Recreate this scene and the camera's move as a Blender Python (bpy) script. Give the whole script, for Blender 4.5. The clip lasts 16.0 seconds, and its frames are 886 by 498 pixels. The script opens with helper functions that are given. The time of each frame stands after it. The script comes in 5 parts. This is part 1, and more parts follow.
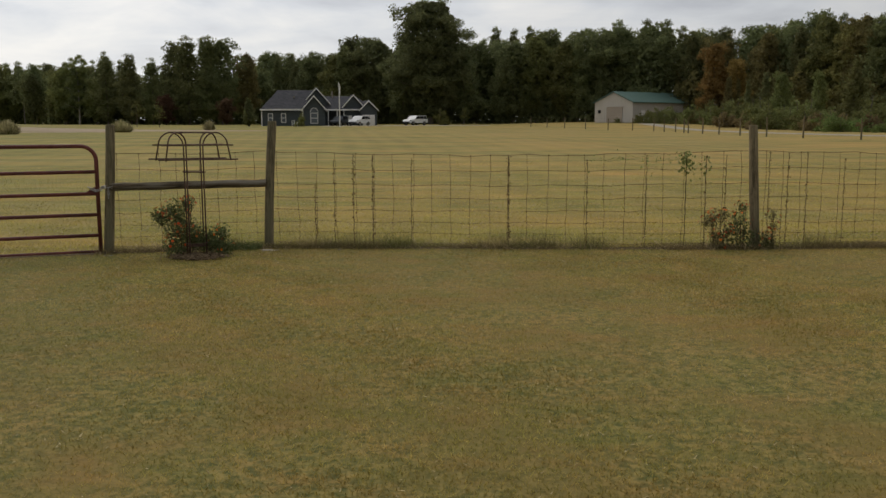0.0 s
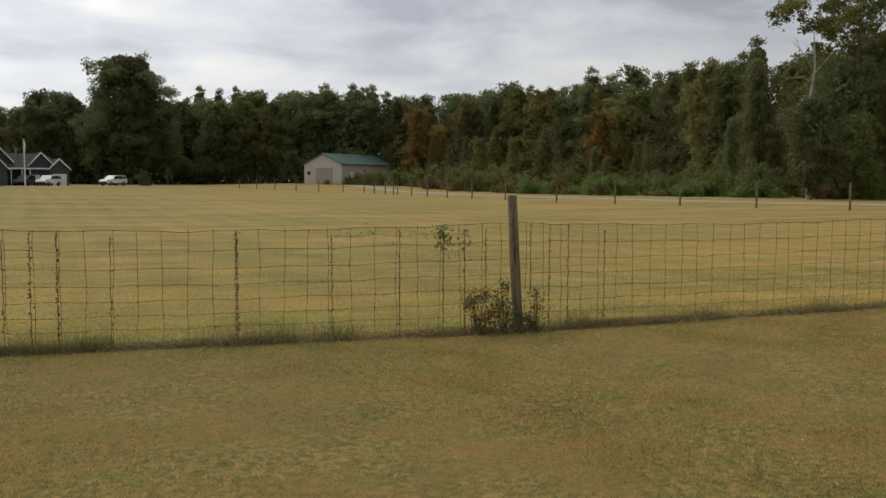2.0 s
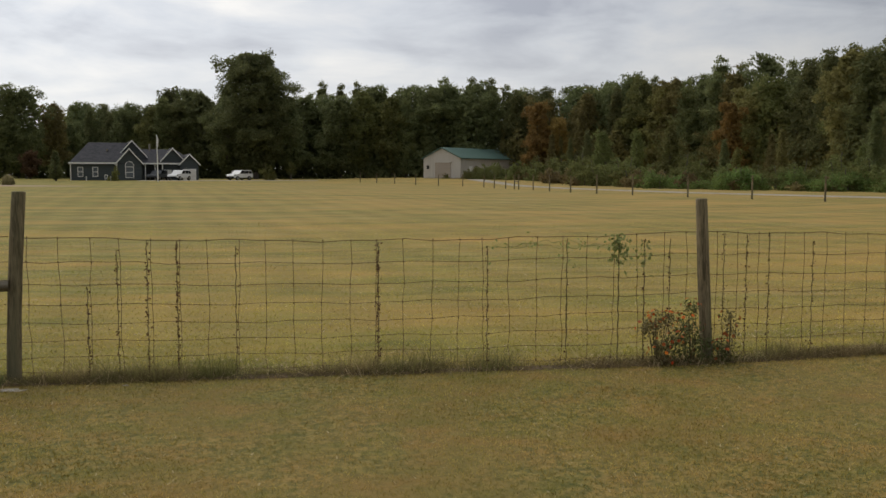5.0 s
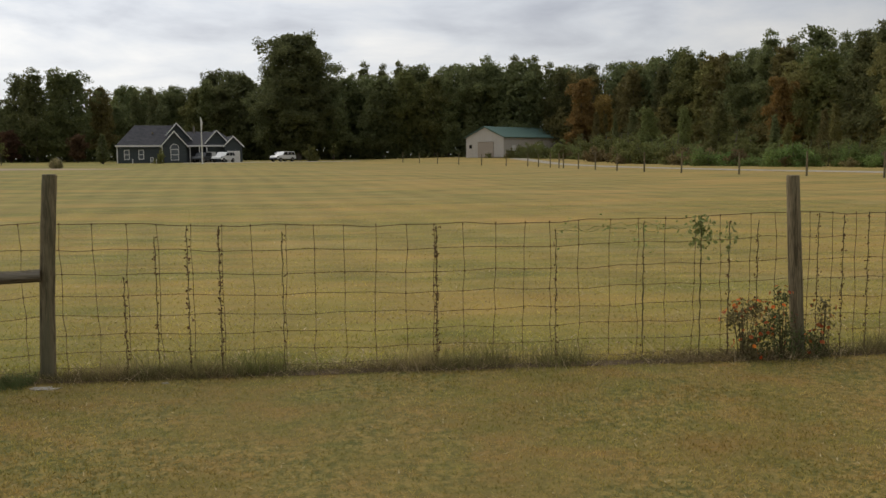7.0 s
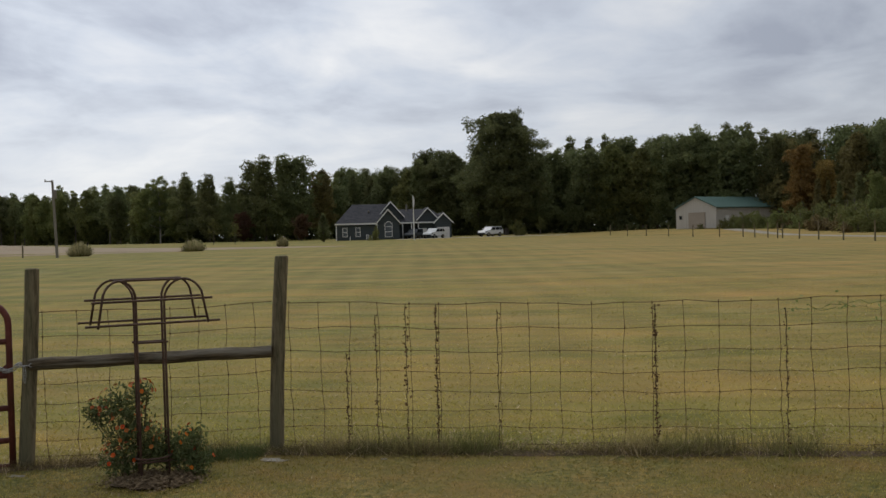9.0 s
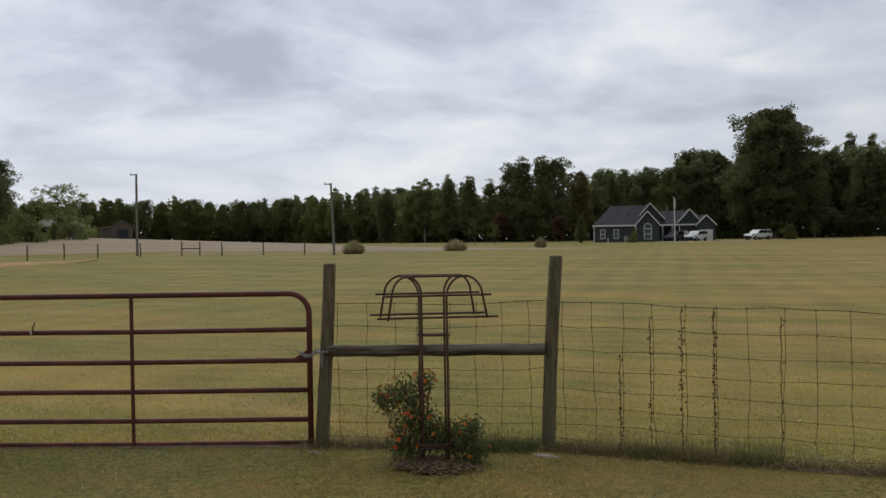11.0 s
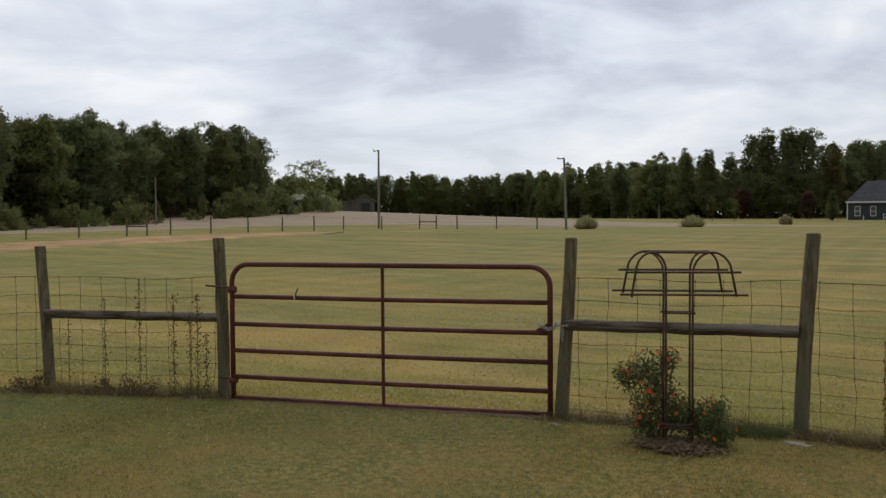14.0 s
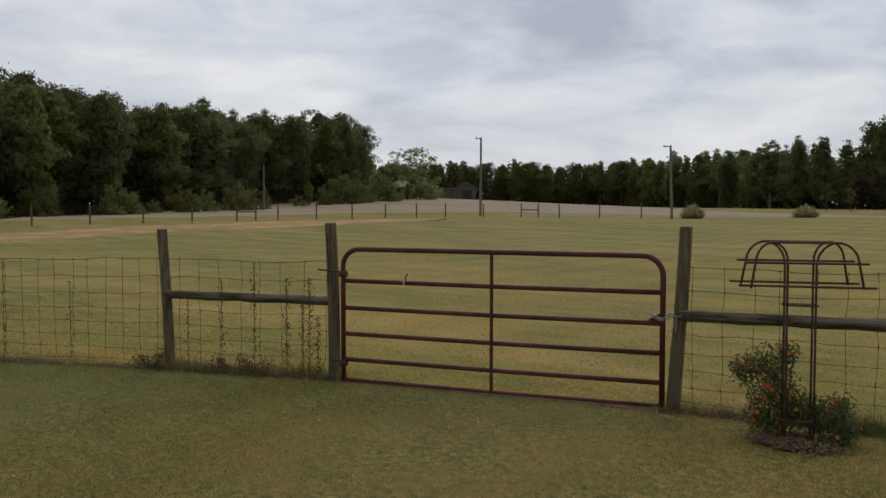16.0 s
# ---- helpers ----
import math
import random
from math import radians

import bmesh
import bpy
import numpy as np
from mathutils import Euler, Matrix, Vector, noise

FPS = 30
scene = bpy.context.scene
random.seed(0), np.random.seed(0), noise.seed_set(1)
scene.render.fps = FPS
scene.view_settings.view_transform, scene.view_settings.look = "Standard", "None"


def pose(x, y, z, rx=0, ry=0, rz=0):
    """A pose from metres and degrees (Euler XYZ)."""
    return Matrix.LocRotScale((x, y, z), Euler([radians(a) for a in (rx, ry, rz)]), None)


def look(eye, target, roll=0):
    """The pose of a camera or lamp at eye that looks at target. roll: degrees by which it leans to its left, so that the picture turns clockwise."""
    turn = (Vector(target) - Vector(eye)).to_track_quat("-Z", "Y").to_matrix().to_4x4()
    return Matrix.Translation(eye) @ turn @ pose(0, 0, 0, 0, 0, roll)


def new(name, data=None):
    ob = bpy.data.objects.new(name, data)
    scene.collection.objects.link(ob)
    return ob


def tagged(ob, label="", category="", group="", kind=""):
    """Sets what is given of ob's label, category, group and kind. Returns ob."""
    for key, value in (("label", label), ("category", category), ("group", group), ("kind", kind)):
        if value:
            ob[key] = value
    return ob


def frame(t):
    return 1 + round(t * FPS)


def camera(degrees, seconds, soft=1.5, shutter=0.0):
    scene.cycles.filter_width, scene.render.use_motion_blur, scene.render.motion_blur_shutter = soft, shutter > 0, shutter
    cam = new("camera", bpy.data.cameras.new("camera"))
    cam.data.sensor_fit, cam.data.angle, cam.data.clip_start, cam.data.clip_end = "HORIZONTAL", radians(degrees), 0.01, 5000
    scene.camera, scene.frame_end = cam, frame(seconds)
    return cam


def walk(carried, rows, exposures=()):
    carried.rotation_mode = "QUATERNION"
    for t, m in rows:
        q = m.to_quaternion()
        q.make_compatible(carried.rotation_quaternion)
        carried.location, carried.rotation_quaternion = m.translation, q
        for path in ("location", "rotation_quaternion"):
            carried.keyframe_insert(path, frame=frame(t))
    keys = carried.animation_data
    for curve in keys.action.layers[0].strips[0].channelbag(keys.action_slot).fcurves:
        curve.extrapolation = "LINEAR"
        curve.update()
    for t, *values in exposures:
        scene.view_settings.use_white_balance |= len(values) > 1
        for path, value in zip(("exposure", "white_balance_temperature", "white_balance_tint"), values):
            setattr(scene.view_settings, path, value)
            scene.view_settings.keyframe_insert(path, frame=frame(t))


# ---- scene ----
from itertools import product

# ---------------------------------------------------------------- camera
cam = camera(52.0, 16.0, soft=1.5)
PATH = [
    (0, pose(2.683, -11.236, 1.569, 81.99, 0.17, 2.44)),
    (0.5, pose(2.554, -10.782, 1.587, 81.96, 0.33, -0.77)),
    (1, pose(2.496, -10.341, 1.599, 82.70, -0.64, -6.91)),
    (1.5, pose(2.498, -9.871, 1.619, 84.11, -0.46, -11.95)),
    (2, pose(2.539, -9.361, 1.649, 85.78, -0.18, -15.73)),
    (2.5, pose(2.542, -8.949, 1.666, 87.36, -0.08, -17.90)),
    (3, pose(2.565, -8.645, 1.683, 87.36, 0.06, -17.95)),
    (3.5, pose(2.520, -8.410, 1.692, 86.05, 0.05, -16.21)),
    (4, pose(2.452, -8.193, 1.694, 85.33, -0.19, -13.61)),
    (4.5, pose(2.435, -8.020, 1.700, 85.41, -0.21, -10.78)),
    (5, pose(2.426, -7.830, 1.713, 85.37, -0.09, -8.41)),
    (5.2, pose(2.421, -7.754, 1.712, 85.30, -0.01, -7.64)),
    (7.3, pose(2.337, -7.086, 1.694, 84.05, 0.63, -5.21)),
    (7.5, pose(2.322, -7.067, 1.695, 84.10, 0.74, -4.59)),
    (8, pose(2.274, -7.041, 1.710, 85.56, 0.91, -1.74)),
    (8.5, pose(2.283, -7.080, 1.730, 87.96, 1.42, 2.69)),
    (9, pose(2.292, -7.077, 1.727, 88.97, 1.58, 7.14)),
    (9.5, pose(2.271, -7.104, 1.723, 89.17, 1.58, 11.38)),
    (10, pose(2.239, -7.134, 1.723, 89.27, 1.43, 15.57)),
    (10.2, pose(2.211, -7.154, 1.723, 89.34, 1.28, 17.08)),
    (12.3, pose(2.154, -7.229, 1.725, 89.02, 0.84, 31.50)),
    (12.5, pose(2.147, -7.247, 1.726, 88.93, 0.80, 32.33)),
    (13, pose(2.127, -7.248, 1.726, 88.67, 0.62, 34.28)),
    (13.5, pose(2.117, -7.253, 1.726, 88.31, 0.56, 35.98)),
    (14, pose(2.109, -7.257, 1.720, 87.99, 0.40, 37.73)),
    (14.5, pose(2.093, -7.265, 1.714, 87.67, 0.29, 39.41)),
    (15, pose(2.067, -7.284, 1.715, 87.41, 0.14, 41.03)),
    (15.5, pose(2.051, -7.291, 1.715, 87.26, -0.02, 42.73)),
    (16, pose(2.035, -7.296, 1.710, 87.24, -0.07, 44.08)),
]
walk(cam, PATH, exposures=[(0.0, 0.0, 6850, 10), (1.5, 0.22, 6850, 10), (2.5, 0.13, 6800, 10), (3.0, -0.07, 6750, 10), (3.5, 0.10, 6800, 10), (4.0, 0.29, 6850, 10), (5.0, 0.14, 6830, 10), (7.5, 0.18, 6800, 10), (9.0, -0.09, 6430, 10), (10.0, -0.14, 6400, 10), (12.5, -0.14, 6340, 10), (14.5, -0.02, 6430, 10), (15.3, 0.0, 6500, 10), (16.0, -0.27, 6500, 10)])

# ---------------------------------------------------------------- world and sun
world = bpy.data.worlds.new("overcast_sky")
scene.world = world
world.use_nodes = True
wn, wl = world.node_tree.nodes, world.node_tree.links
wn.clear()


def wnode(kind, **values):
    n = wn.new(kind)
    for key, value in values.items():
        n.inputs[key].default_value = value
    return n


sky = wn.new("ShaderNodeTexSky")
sky.sky_type, sky.sun_disc = "NISHITA", False
sky.sun_elevation, sky.sun_rotation = radians(48), radians(-30)
coord = wn.new("ShaderNodeTexCoord")
sep = wn.new("ShaderNodeSeparateXYZ")
wl.new(coord.outputs["Generated"], sep.inputs[0])
# cloud sheet: the direction laid onto a flat layer overhead
up = wn.new("ShaderNodeMath"); up.operation = "MAXIMUM"; up.inputs[1].default_value = 0.0
wl.new(sep.outputs["Z"], up.inputs[0])
lift = wn.new("ShaderNodeMath"); lift.operation = "ADD"; lift.inputs[1].default_value = 0.20
wl.new(up.outputs[0], lift.inputs[0])
flat_x = wn.new("ShaderNodeMath"); flat_x.operation = "DIVIDE"
flat_y = wn.new("ShaderNodeMath"); flat_y.operation = "DIVIDE"
wl.new(sep.outputs["X"], flat_x.inputs[0]); wl.new(lift.outputs[0], flat_x.inputs[1])
wl.new(sep.outputs["Y"], flat_y.inputs[0]); wl.new(lift.outputs[0], flat_y.inputs[1])
layer = wn.new("ShaderNodeCombineXYZ")
wl.new(flat_x.outputs[0], layer.inputs[0]); wl.new(flat_y.outputs[0], layer.inputs[1])
big = wnode("ShaderNodeTexNoise", Scale=0.8, Detail=9.0, Roughness=0.56, Distortion=0.4)
wl.new(layer.outputs[0], big.inputs["Vector"])
fine = wnode("ShaderNodeTexNoise", Scale=2.6, Detail=6.0, Roughness=0.5, Distortion=0.6)
wl.new(layer.outputs[0], fine.inputs["Vector"])
both = wn.new("ShaderNodeMix"); both.data_type = "FLOAT"
both.inputs[0].default_value = 0.30
wl.new(big.outputs["Fac"], both.inputs[2]); wl.new(fine.outputs["Fac"], both.inputs[3])
ramp = wn.new("ShaderNodeValToRGB")
ramp.color_ramp.elements[0].position, ramp.color_ramp.elements[0].color = 0.39, (0.40, 0.43, 0.505, 1)
ramp.color_ramp.elements[1].position, ramp.color_ramp.elements[1].color = 0.61, (0.82, 0.822, 0.825, 1)
mid = ramp.color_ramp.elements.new(0.485); mid.color = (0.58, 0.62, 0.69, 1)
wl.new(both.outputs[0], ramp.inputs[0])
sky_back = wnode("ShaderNodeBackground", Strength=0.10)
wl.new(sky.outputs[0], sky_back.inputs[0])
cloud_back = wnode("ShaderNodeBackground", Strength=0.95)
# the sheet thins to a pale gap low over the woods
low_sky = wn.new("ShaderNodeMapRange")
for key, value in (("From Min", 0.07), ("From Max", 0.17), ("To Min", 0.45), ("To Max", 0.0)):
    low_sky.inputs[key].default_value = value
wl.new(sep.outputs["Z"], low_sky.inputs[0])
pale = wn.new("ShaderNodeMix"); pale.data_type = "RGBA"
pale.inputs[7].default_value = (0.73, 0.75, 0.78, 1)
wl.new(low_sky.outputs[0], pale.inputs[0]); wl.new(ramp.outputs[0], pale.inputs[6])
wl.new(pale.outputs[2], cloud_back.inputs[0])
side = wn.new("ShaderNodeVectorMath"); side.operation = "DOT_PRODUCT"
side.inputs[1].default_value = (-0.52, 0.60, 0.60)
wl.new(coord.outputs["Generated"], side.inputs[0])
glow = wn.new("ShaderNodeMapRange")
for key, value in (("From Min", 0.2), ("From Max", 1.0), ("To Min", 0.62), ("To Max", 1.32)):
    glow.inputs[key].default_value = value
wl.new(side.outputs["Value"], glow.inputs[0])
wl.new(glow.outputs[0], cloud_back.inputs["Strength"])
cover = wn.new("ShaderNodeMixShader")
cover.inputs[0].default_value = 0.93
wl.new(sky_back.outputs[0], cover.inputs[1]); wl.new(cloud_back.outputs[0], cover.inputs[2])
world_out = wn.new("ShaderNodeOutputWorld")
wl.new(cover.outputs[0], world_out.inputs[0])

sun_data = bpy.data.lights.new("sun", "SUN")
sun_data.energy, sun_data.angle, sun_data.color = 0.9, radians(25), (1.0, 0.95, 0.88)
sun = new("sun", sun_data)
sun.matrix_world = look((-30, 52, 66), (0, 0, 0))

# ---------------------------------------------------------------- materials


def mat(name, dark, light, scale=4.0, rough=0.85, bump=0.15, metal=0.0, stretch=(1, 1, 1), fine_scale=None, third=None,
        third_scale=0.3, island=0.0, low=0.35, high=0.65, bump_dist=0.02, thin=0.0):
    """A surface of two tones mixed by coarse and fine noise; third: a large-scale second stain; island: spread from piece to piece."""
    m = bpy.data.materials.new(name)
    m.use_nodes = True
    n, l = m.node_tree.nodes, m.node_tree.links
    b = n["Principled BSDF"]
    b.inputs["Roughness"].default_value, b.inputs["Metallic"].default_value = rough, metal
    b.inputs["Specular IOR Level"].default_value = 0.25
    tc = n.new("ShaderNodeTexCoord")
    mp = n.new("ShaderNodeMapping")
    mp.inputs["Scale"].default_value = stretch
    l.new(tc.outputs["Object"], mp.inputs[0])
    a = n.new("ShaderNodeTexNoise"); a.inputs["Scale"].default_value, a.inputs["Detail"].default_value = scale, 6
    l.new(mp.outputs[0], a.inputs["Vector"])
    c = n.new("ShaderNodeTexNoise"); c.inputs["Scale"].default_value, c.inputs["Detail"].default_value = fine_scale or scale * 7, 5
    l.new(mp.outputs[0], c.inputs["Vector"])
    mx = n.new("ShaderNodeMix"); mx.data_type = "FLOAT"; mx.inputs[0].default_value = 0.45
    l.new(a.outputs["Fac"], mx.inputs[2]); l.new(c.outputs["Fac"], mx.inputs[3])
    r = n.new("ShaderNodeValToRGB")
    r.color_ramp.elements[0].position, r.color_ramp.elements[0].color = low, (*dark, 1)
    r.color_ramp.elements[1].position, r.color_ramp.elements[1].color = high, (*light, 1)
    l.new(mx.outputs[0], r.inputs[0])
    colour = r.outputs[0]
    if third:
        d = n.new("ShaderNodeTexNoise"); d.inputs["Scale"].default_value, d.inputs["Detail"].default_value = third_scale, 4
        l.new(mp.outputs[0], d.inputs["Vector"])
        r2 = n.new("ShaderNodeValToRGB")
        r2.color_ramp.elements[0].position, r2.color_ramp.elements[1].position = 0.44, 0.62
        l.new(d.outputs["Fac"], r2.inputs[0])
        m3 = n.new("ShaderNodeMix"); m3.data_type = "RGBA"
        m3.inputs[7].default_value = (*third, 1)
        sc = n.new("ShaderNodeMath"); sc.operation = "MULTIPLY"; sc.inputs[1].default_value = 0.75
        l.new(r2.outputs[0], sc.inputs[0]); l.new(sc.outputs[0], m3.inputs[0]); l.new(colour, m3.inputs[6])
        colour = m3.outputs[2]
    if island:
        g = n.new("ShaderNodeNewGeometry")
        o = n.new("ShaderNodeObjectInfo")
        s = n.new("ShaderNodeMath"); s.operation = "ADD"
        l.new(g.outputs["Random Per Island"], s.inputs[0]); l.new(o.outputs["Random"], s.inputs[1])
        mr = n.new("ShaderNodeMapRange")
        mr.inputs["From Max"].default_value = 2.0
        mr.inputs["To Min"].default_value, mr.inputs["To Max"].default_value = 1 - island, 1 + island
        l.new(s.outputs[0], mr.inputs[0])
        hs = n.new("ShaderNodeHueSaturation")
        l.new(mr.outputs[0], hs.inputs["Value"]); l.new(colour, hs.inputs["Color"])
        hue = n.new("ShaderNodeMapRange")
        hue.inputs["To Min"].default_value, hue.inputs["To Max"].default_value = 0.485, 0.515
        l.new(o.outputs["Random"], hue.inputs[0]); l.new(hue.outputs[0], hs.inputs["Hue"])
        colour = hs.outputs[0]
    l.new(colour, b.inputs["Base Color"])
    if bump:
        bp = n.new("ShaderNodeBump")
        bp.inputs["Strength"].default_value, bp.inputs["Distance"].default_value = bump, bump_dist
        l.new(mx.outputs[0], bp.inputs["Height"]); l.new(bp.outputs[0], b.inputs["Normal"])
    if thin:
        tr = n.new("ShaderNodeBsdfTranslucent")
        l.new(colour, tr.inputs["Color"])
        ms = n.new("ShaderNodeMixShader")
        ms.inputs[0].default_value = thin
        l.new(b.outputs[0], ms.inputs[1]); l.new(tr.outputs[0], ms.inputs[2])
        l.new(ms.outputs[0], n["Material Output"].inputs[0])
    return m


M_LAWN = mat("lawn_grass", (0.092, 0.092, 0.026), (0.300, 0.216, 0.076), 16.0, 0.95, 0.5, fine_scale=48, third=(0.215, 0.145, 0.046), third_scale=0.8, low=0.40, high=0.60)
M_FIELD = mat("mown_hay_field", (0.160, 0.140, 0.036), (0.335, 0.248, 0.082), 1.6, 0.95, 0.4, stretch=(0.45, 1.6, 1), fine_scale=30, third=(0.390, 0.252, 0.082), third_scale=0.22, low=0.37, high=0.63)


def grow_field(m, green, edge=(34.0, -6.0), rows=0.42, blotch=(0.35, 0.9, 1.0)):
    """Greener growth on the gate side and in rows, straw-coloured elsewhere."""
    n, l = m.node_tree.nodes, m.node_tree.links
    b = n["Principled BSDF"]
    tc = n.new("ShaderNodeTexCoord")
    sp = n.new("ShaderNodeSeparateXYZ")
    l.new(tc.outputs["Object"], sp.inputs[0])
    wig = n.new("ShaderNodeTexNoise"); wig.inputs["Scale"].default_value = 0.13
    l.new(tc.outputs["Object"], wig.inputs["Vector"])
    add = n.new("ShaderNodeMath"); add.operation = "MULTIPLY_ADD"; add.inputs[1].default_value = 40.0
    l.new(wig.outputs["Fac"], add.inputs[0]); l.new(sp.outputs["X"], add.inputs[2])
    mr = n.new("ShaderNodeMapRange")
    for key, value in (("From Min", edge[0]), ("From Max", edge[1]), ("To Min", 0.0), ("To Max", 0.85)):
        mr.inputs[key].default_value = value
    l.new(add.outputs[0], mr.inputs[0])
    mx = n.new("ShaderNodeMix"); mx.data_type = "RGBA"
    mx.blend_type = "MULTIPLY"
    mx.inputs[7].default_value = (*green, 1)
    old = b.inputs["Base Color"].links[0].from_socket
    l.new(old, mx.inputs[6]); l.new(mr.outputs[0], mx.inputs[0])
    # blotches of fresh and of dry growth, a stride or two across
    bm_ = n.new("ShaderNodeMapping"); bm_.inputs["Scale"].default_value = blotch
    l.new(tc.outputs["Object"], bm_.inputs[0])
    bn = n.new("ShaderNodeTexNoise"); bn.inputs["Scale"].default_value, bn.inputs["Detail"].default_value, bn.inputs["Roughness"].default_value = 1.0, 7, 0.62
    l.new(bm_.outputs[0], bn.inputs["Vector"])
    br = n.new("ShaderNodeValToRGB")
    br.color_ramp.elements[0].position, br.color_ramp.elements[0].color = 0.34, (0.76, 0.84, 0.64, 1)
    br.color_ramp.elements[1].position, br.color_ramp.elements[1].color = 0.66, (1.0, 0.88, 0.78, 1)
    middle = br.color_ramp.elements.new(0.52); middle.color = (0.91, 0.89, 0.77, 1)
    l.new(bn.outputs["Fac"], br.inputs[0])
    blot = n.new("ShaderNodeMix"); blot.data_type = "RGBA"; blot.blend_type = "MULTIPLY"
    blot.inputs[0].default_value = 1.0
    l.new(mx.outputs[2], blot.inputs[6]); l.new(br.outputs[0], blot.inputs[7])
    gain = n.new("ShaderNodeHueSaturation"); gain.inputs["Value"].default_value = 1.16
    l.new(blot.outputs[2], gain.inputs["Color"])
    # pale windrows of cut straw
    mp = n.new("ShaderNodeMapping"); mp.inputs["Scale"].default_value = (0.16, 0.50, 1.0); mp.inputs["Rotation"].default_value = (0, 0, 0.12)
    l.new(tc.outputs["Object"], mp.inputs[0])
    row = n.new("ShaderNodeTexNoise"); row.inputs["Scale"].default_value, row.inputs["Detail"].default_value = 1.3, 5
    l.new(mp.outputs[0], row.inputs["Vector"])
    rr = n.new("ShaderNodeValToRGB")
    rr.color_ramp.elements[0].position, rr.color_ramp.elements[1].position = 0.55, 0.72
    rr.color_ramp.elements[1].color = (rows, rows, rows, 1)
    l.new(row.outputs["Fac"], rr.inputs[0])
    straw = n.new("ShaderNodeMix"); straw.data_type = "RGBA"
    straw.inputs[7].default_value = (0.52, 0.40, 0.19, 1)
    l.new(rr.outputs[0], straw.inputs[0]); l.new(gain.outputs[0], straw.inputs[6])
    colour = straw.outputs[2]
    if rows:
        # mower tracks running away from the fence
        turn = n.new("ShaderNodeMapping"); turn.inputs["Rotation"].default_value = (0, 0, -0.16)
        l.new(tc.outputs["Object"], turn.inputs[0])
        wave = n.new("ShaderNodeTexWave")
        wave.inputs["Scale"].default_value, wave.inputs["Distortion"].default_value, wave.inputs["Detail"].default_value = 0.19, 4.5, 3
        wave.inputs["Detail Scale"].default_value = 0.25
        l.new(turn.outputs[0], wave.inputs["Vector"])
        band = n.new("ShaderNodeMapRange")
        band.inputs["To Min"].default_value, band.inputs["To Max"].default_value = 0.94, 1.05
        l.new(wave.outputs["Fac"], band.inputs[0])
        hs = n.new("ShaderNodeHueSaturation")
        l.new(band.outputs[0], hs.inputs["Value"]); l.new(colour, hs.inputs["Color"])
        colour = hs.outputs[0]
    l.new(colour, b.inputs["Base Color"])
    for t in n:
        if t.type == "BSDF_TRANSLUCENT":
            l.new(colour, t.inputs["Color"])


grow_field(M_FIELD, (0.74, 0.89, 0.72), rows=0.24)
M_TILLED = mat("tilled_brown_field", (0.27, 0.195, 0.125), (0.41, 0.31, 0.21), 0.3, 0.95, 0.3, stretch=(0.4, 1.5, 1), third=(0.33, 0.27, 0.17), third_scale=0.06)
M_CLAY = mat("red_clay_soil", (0.36, 0.190, 0.080), (0.58, 0.350, 0.160), 0.8, 0.95, 0.5, third=(0.23, 0.19, 0.07), third_scale=0.6)
M_SOIL = mat("dark_soil", (0.055, 0.036, 0.020), (0.150, 0.102, 0.058), 5, 0.95, 0.8)
M_GRAVEL = mat("pale_gravel", (0.25, 0.22, 0.17), (0.40, 0.36, 0.29), 2, 0.95, 0.3)
M_BLADE = mat("grass_blades", (0.270, 0.225, 0.066), (0.510, 0.366, 0.146), 9.0, 0.9, 0, fine_scale=38, island=0.95, third=(0.235, 0.165, 0.045), third_scale=1.1, thin=0.4, low=0.38, high=0.62)
M_HAY = mat("hay_blades", (0.190, 0.165, 0.040), (0.440, 0.315, 0.110), 2.0, 0.9, 0, stretch=(0.45, 1.6, 1), fine_scale=8, island=0.9, third=(0.440, 0.290, 0.100), third_scale=0.22, thin=0.4, low=0.38, high=0.62)
grow_field(M_HAY, (0.74, 0.89, 0.72), rows=0.24)
grow_field(M_LAWN, (0.55, 0.76, 0.64), (29.0, 9.0), 0.0, (2.0, 3.0, 1.0))
grow_field(M_BLADE, (0.55, 0.76, 0.64), (29.0, 9.0), 0.0, (2.0, 3.0, 1.0))
M_DRY = mat("dry_grass", (0.130, 0.108, 0.044), (0.340, 0.262, 0.125), 3.0, 0.9, 0, island=0.8, third=(0.150, 0.150, 0.050), third_scale=0.9, thin=0.4)
M_STRAW = mat("bleached_straw", (0.30, 0.23, 0.12), (0.56, 0.45, 0.27), 6.0, 0.9, 0, island=0.5, thin=0.2)
M_POST = mat("weathered_post_wood", (0.075, 0.060, 0.033), (0.290, 0.230, 0.140), 3, 0.9, 1.0, stretch=(9, 9, 0.7), fine_scale=16, third=(0.135, 0.130, 0.075), third_scale=0.8, low=0.40, high=0.60)
M_RAIL = mat("weathered_rail_wood", (0.045, 0.034, 0.021), (0.160, 0.122, 0.076), 3, 0.9, 1.0, stretch=(0.8, 9, 9), fine_scale=16, third=(0.25, 0.225, 0.175), third_scale=2.2, low=0.40, high=0.60)
M_CONCRETE = mat("stained_concrete", (0.20, 0.175, 0.135), (0.42, 0.385, 0.32), 18, 0.95, 0.6)
M_WIRE = mat("rusty_wire", (0.090, 0.052, 0.024), (0.215, 0.135, 0.066), 9, 0.7, 0, metal=0.2)
M_GATE = mat("red_oxide_gate_paint", (0.105, 0.028, 0.022), (0.190, 0.058, 0.044), 5, 0.5, 0.1, third=(0.075, 0.030, 0.022), third_scale=3)
M_IRON = mat("rusted_iron", (0.055, 0.033, 0.024), (0.150, 0.088, 0.062), 14, 0.7, 0.3, metal=0.15)
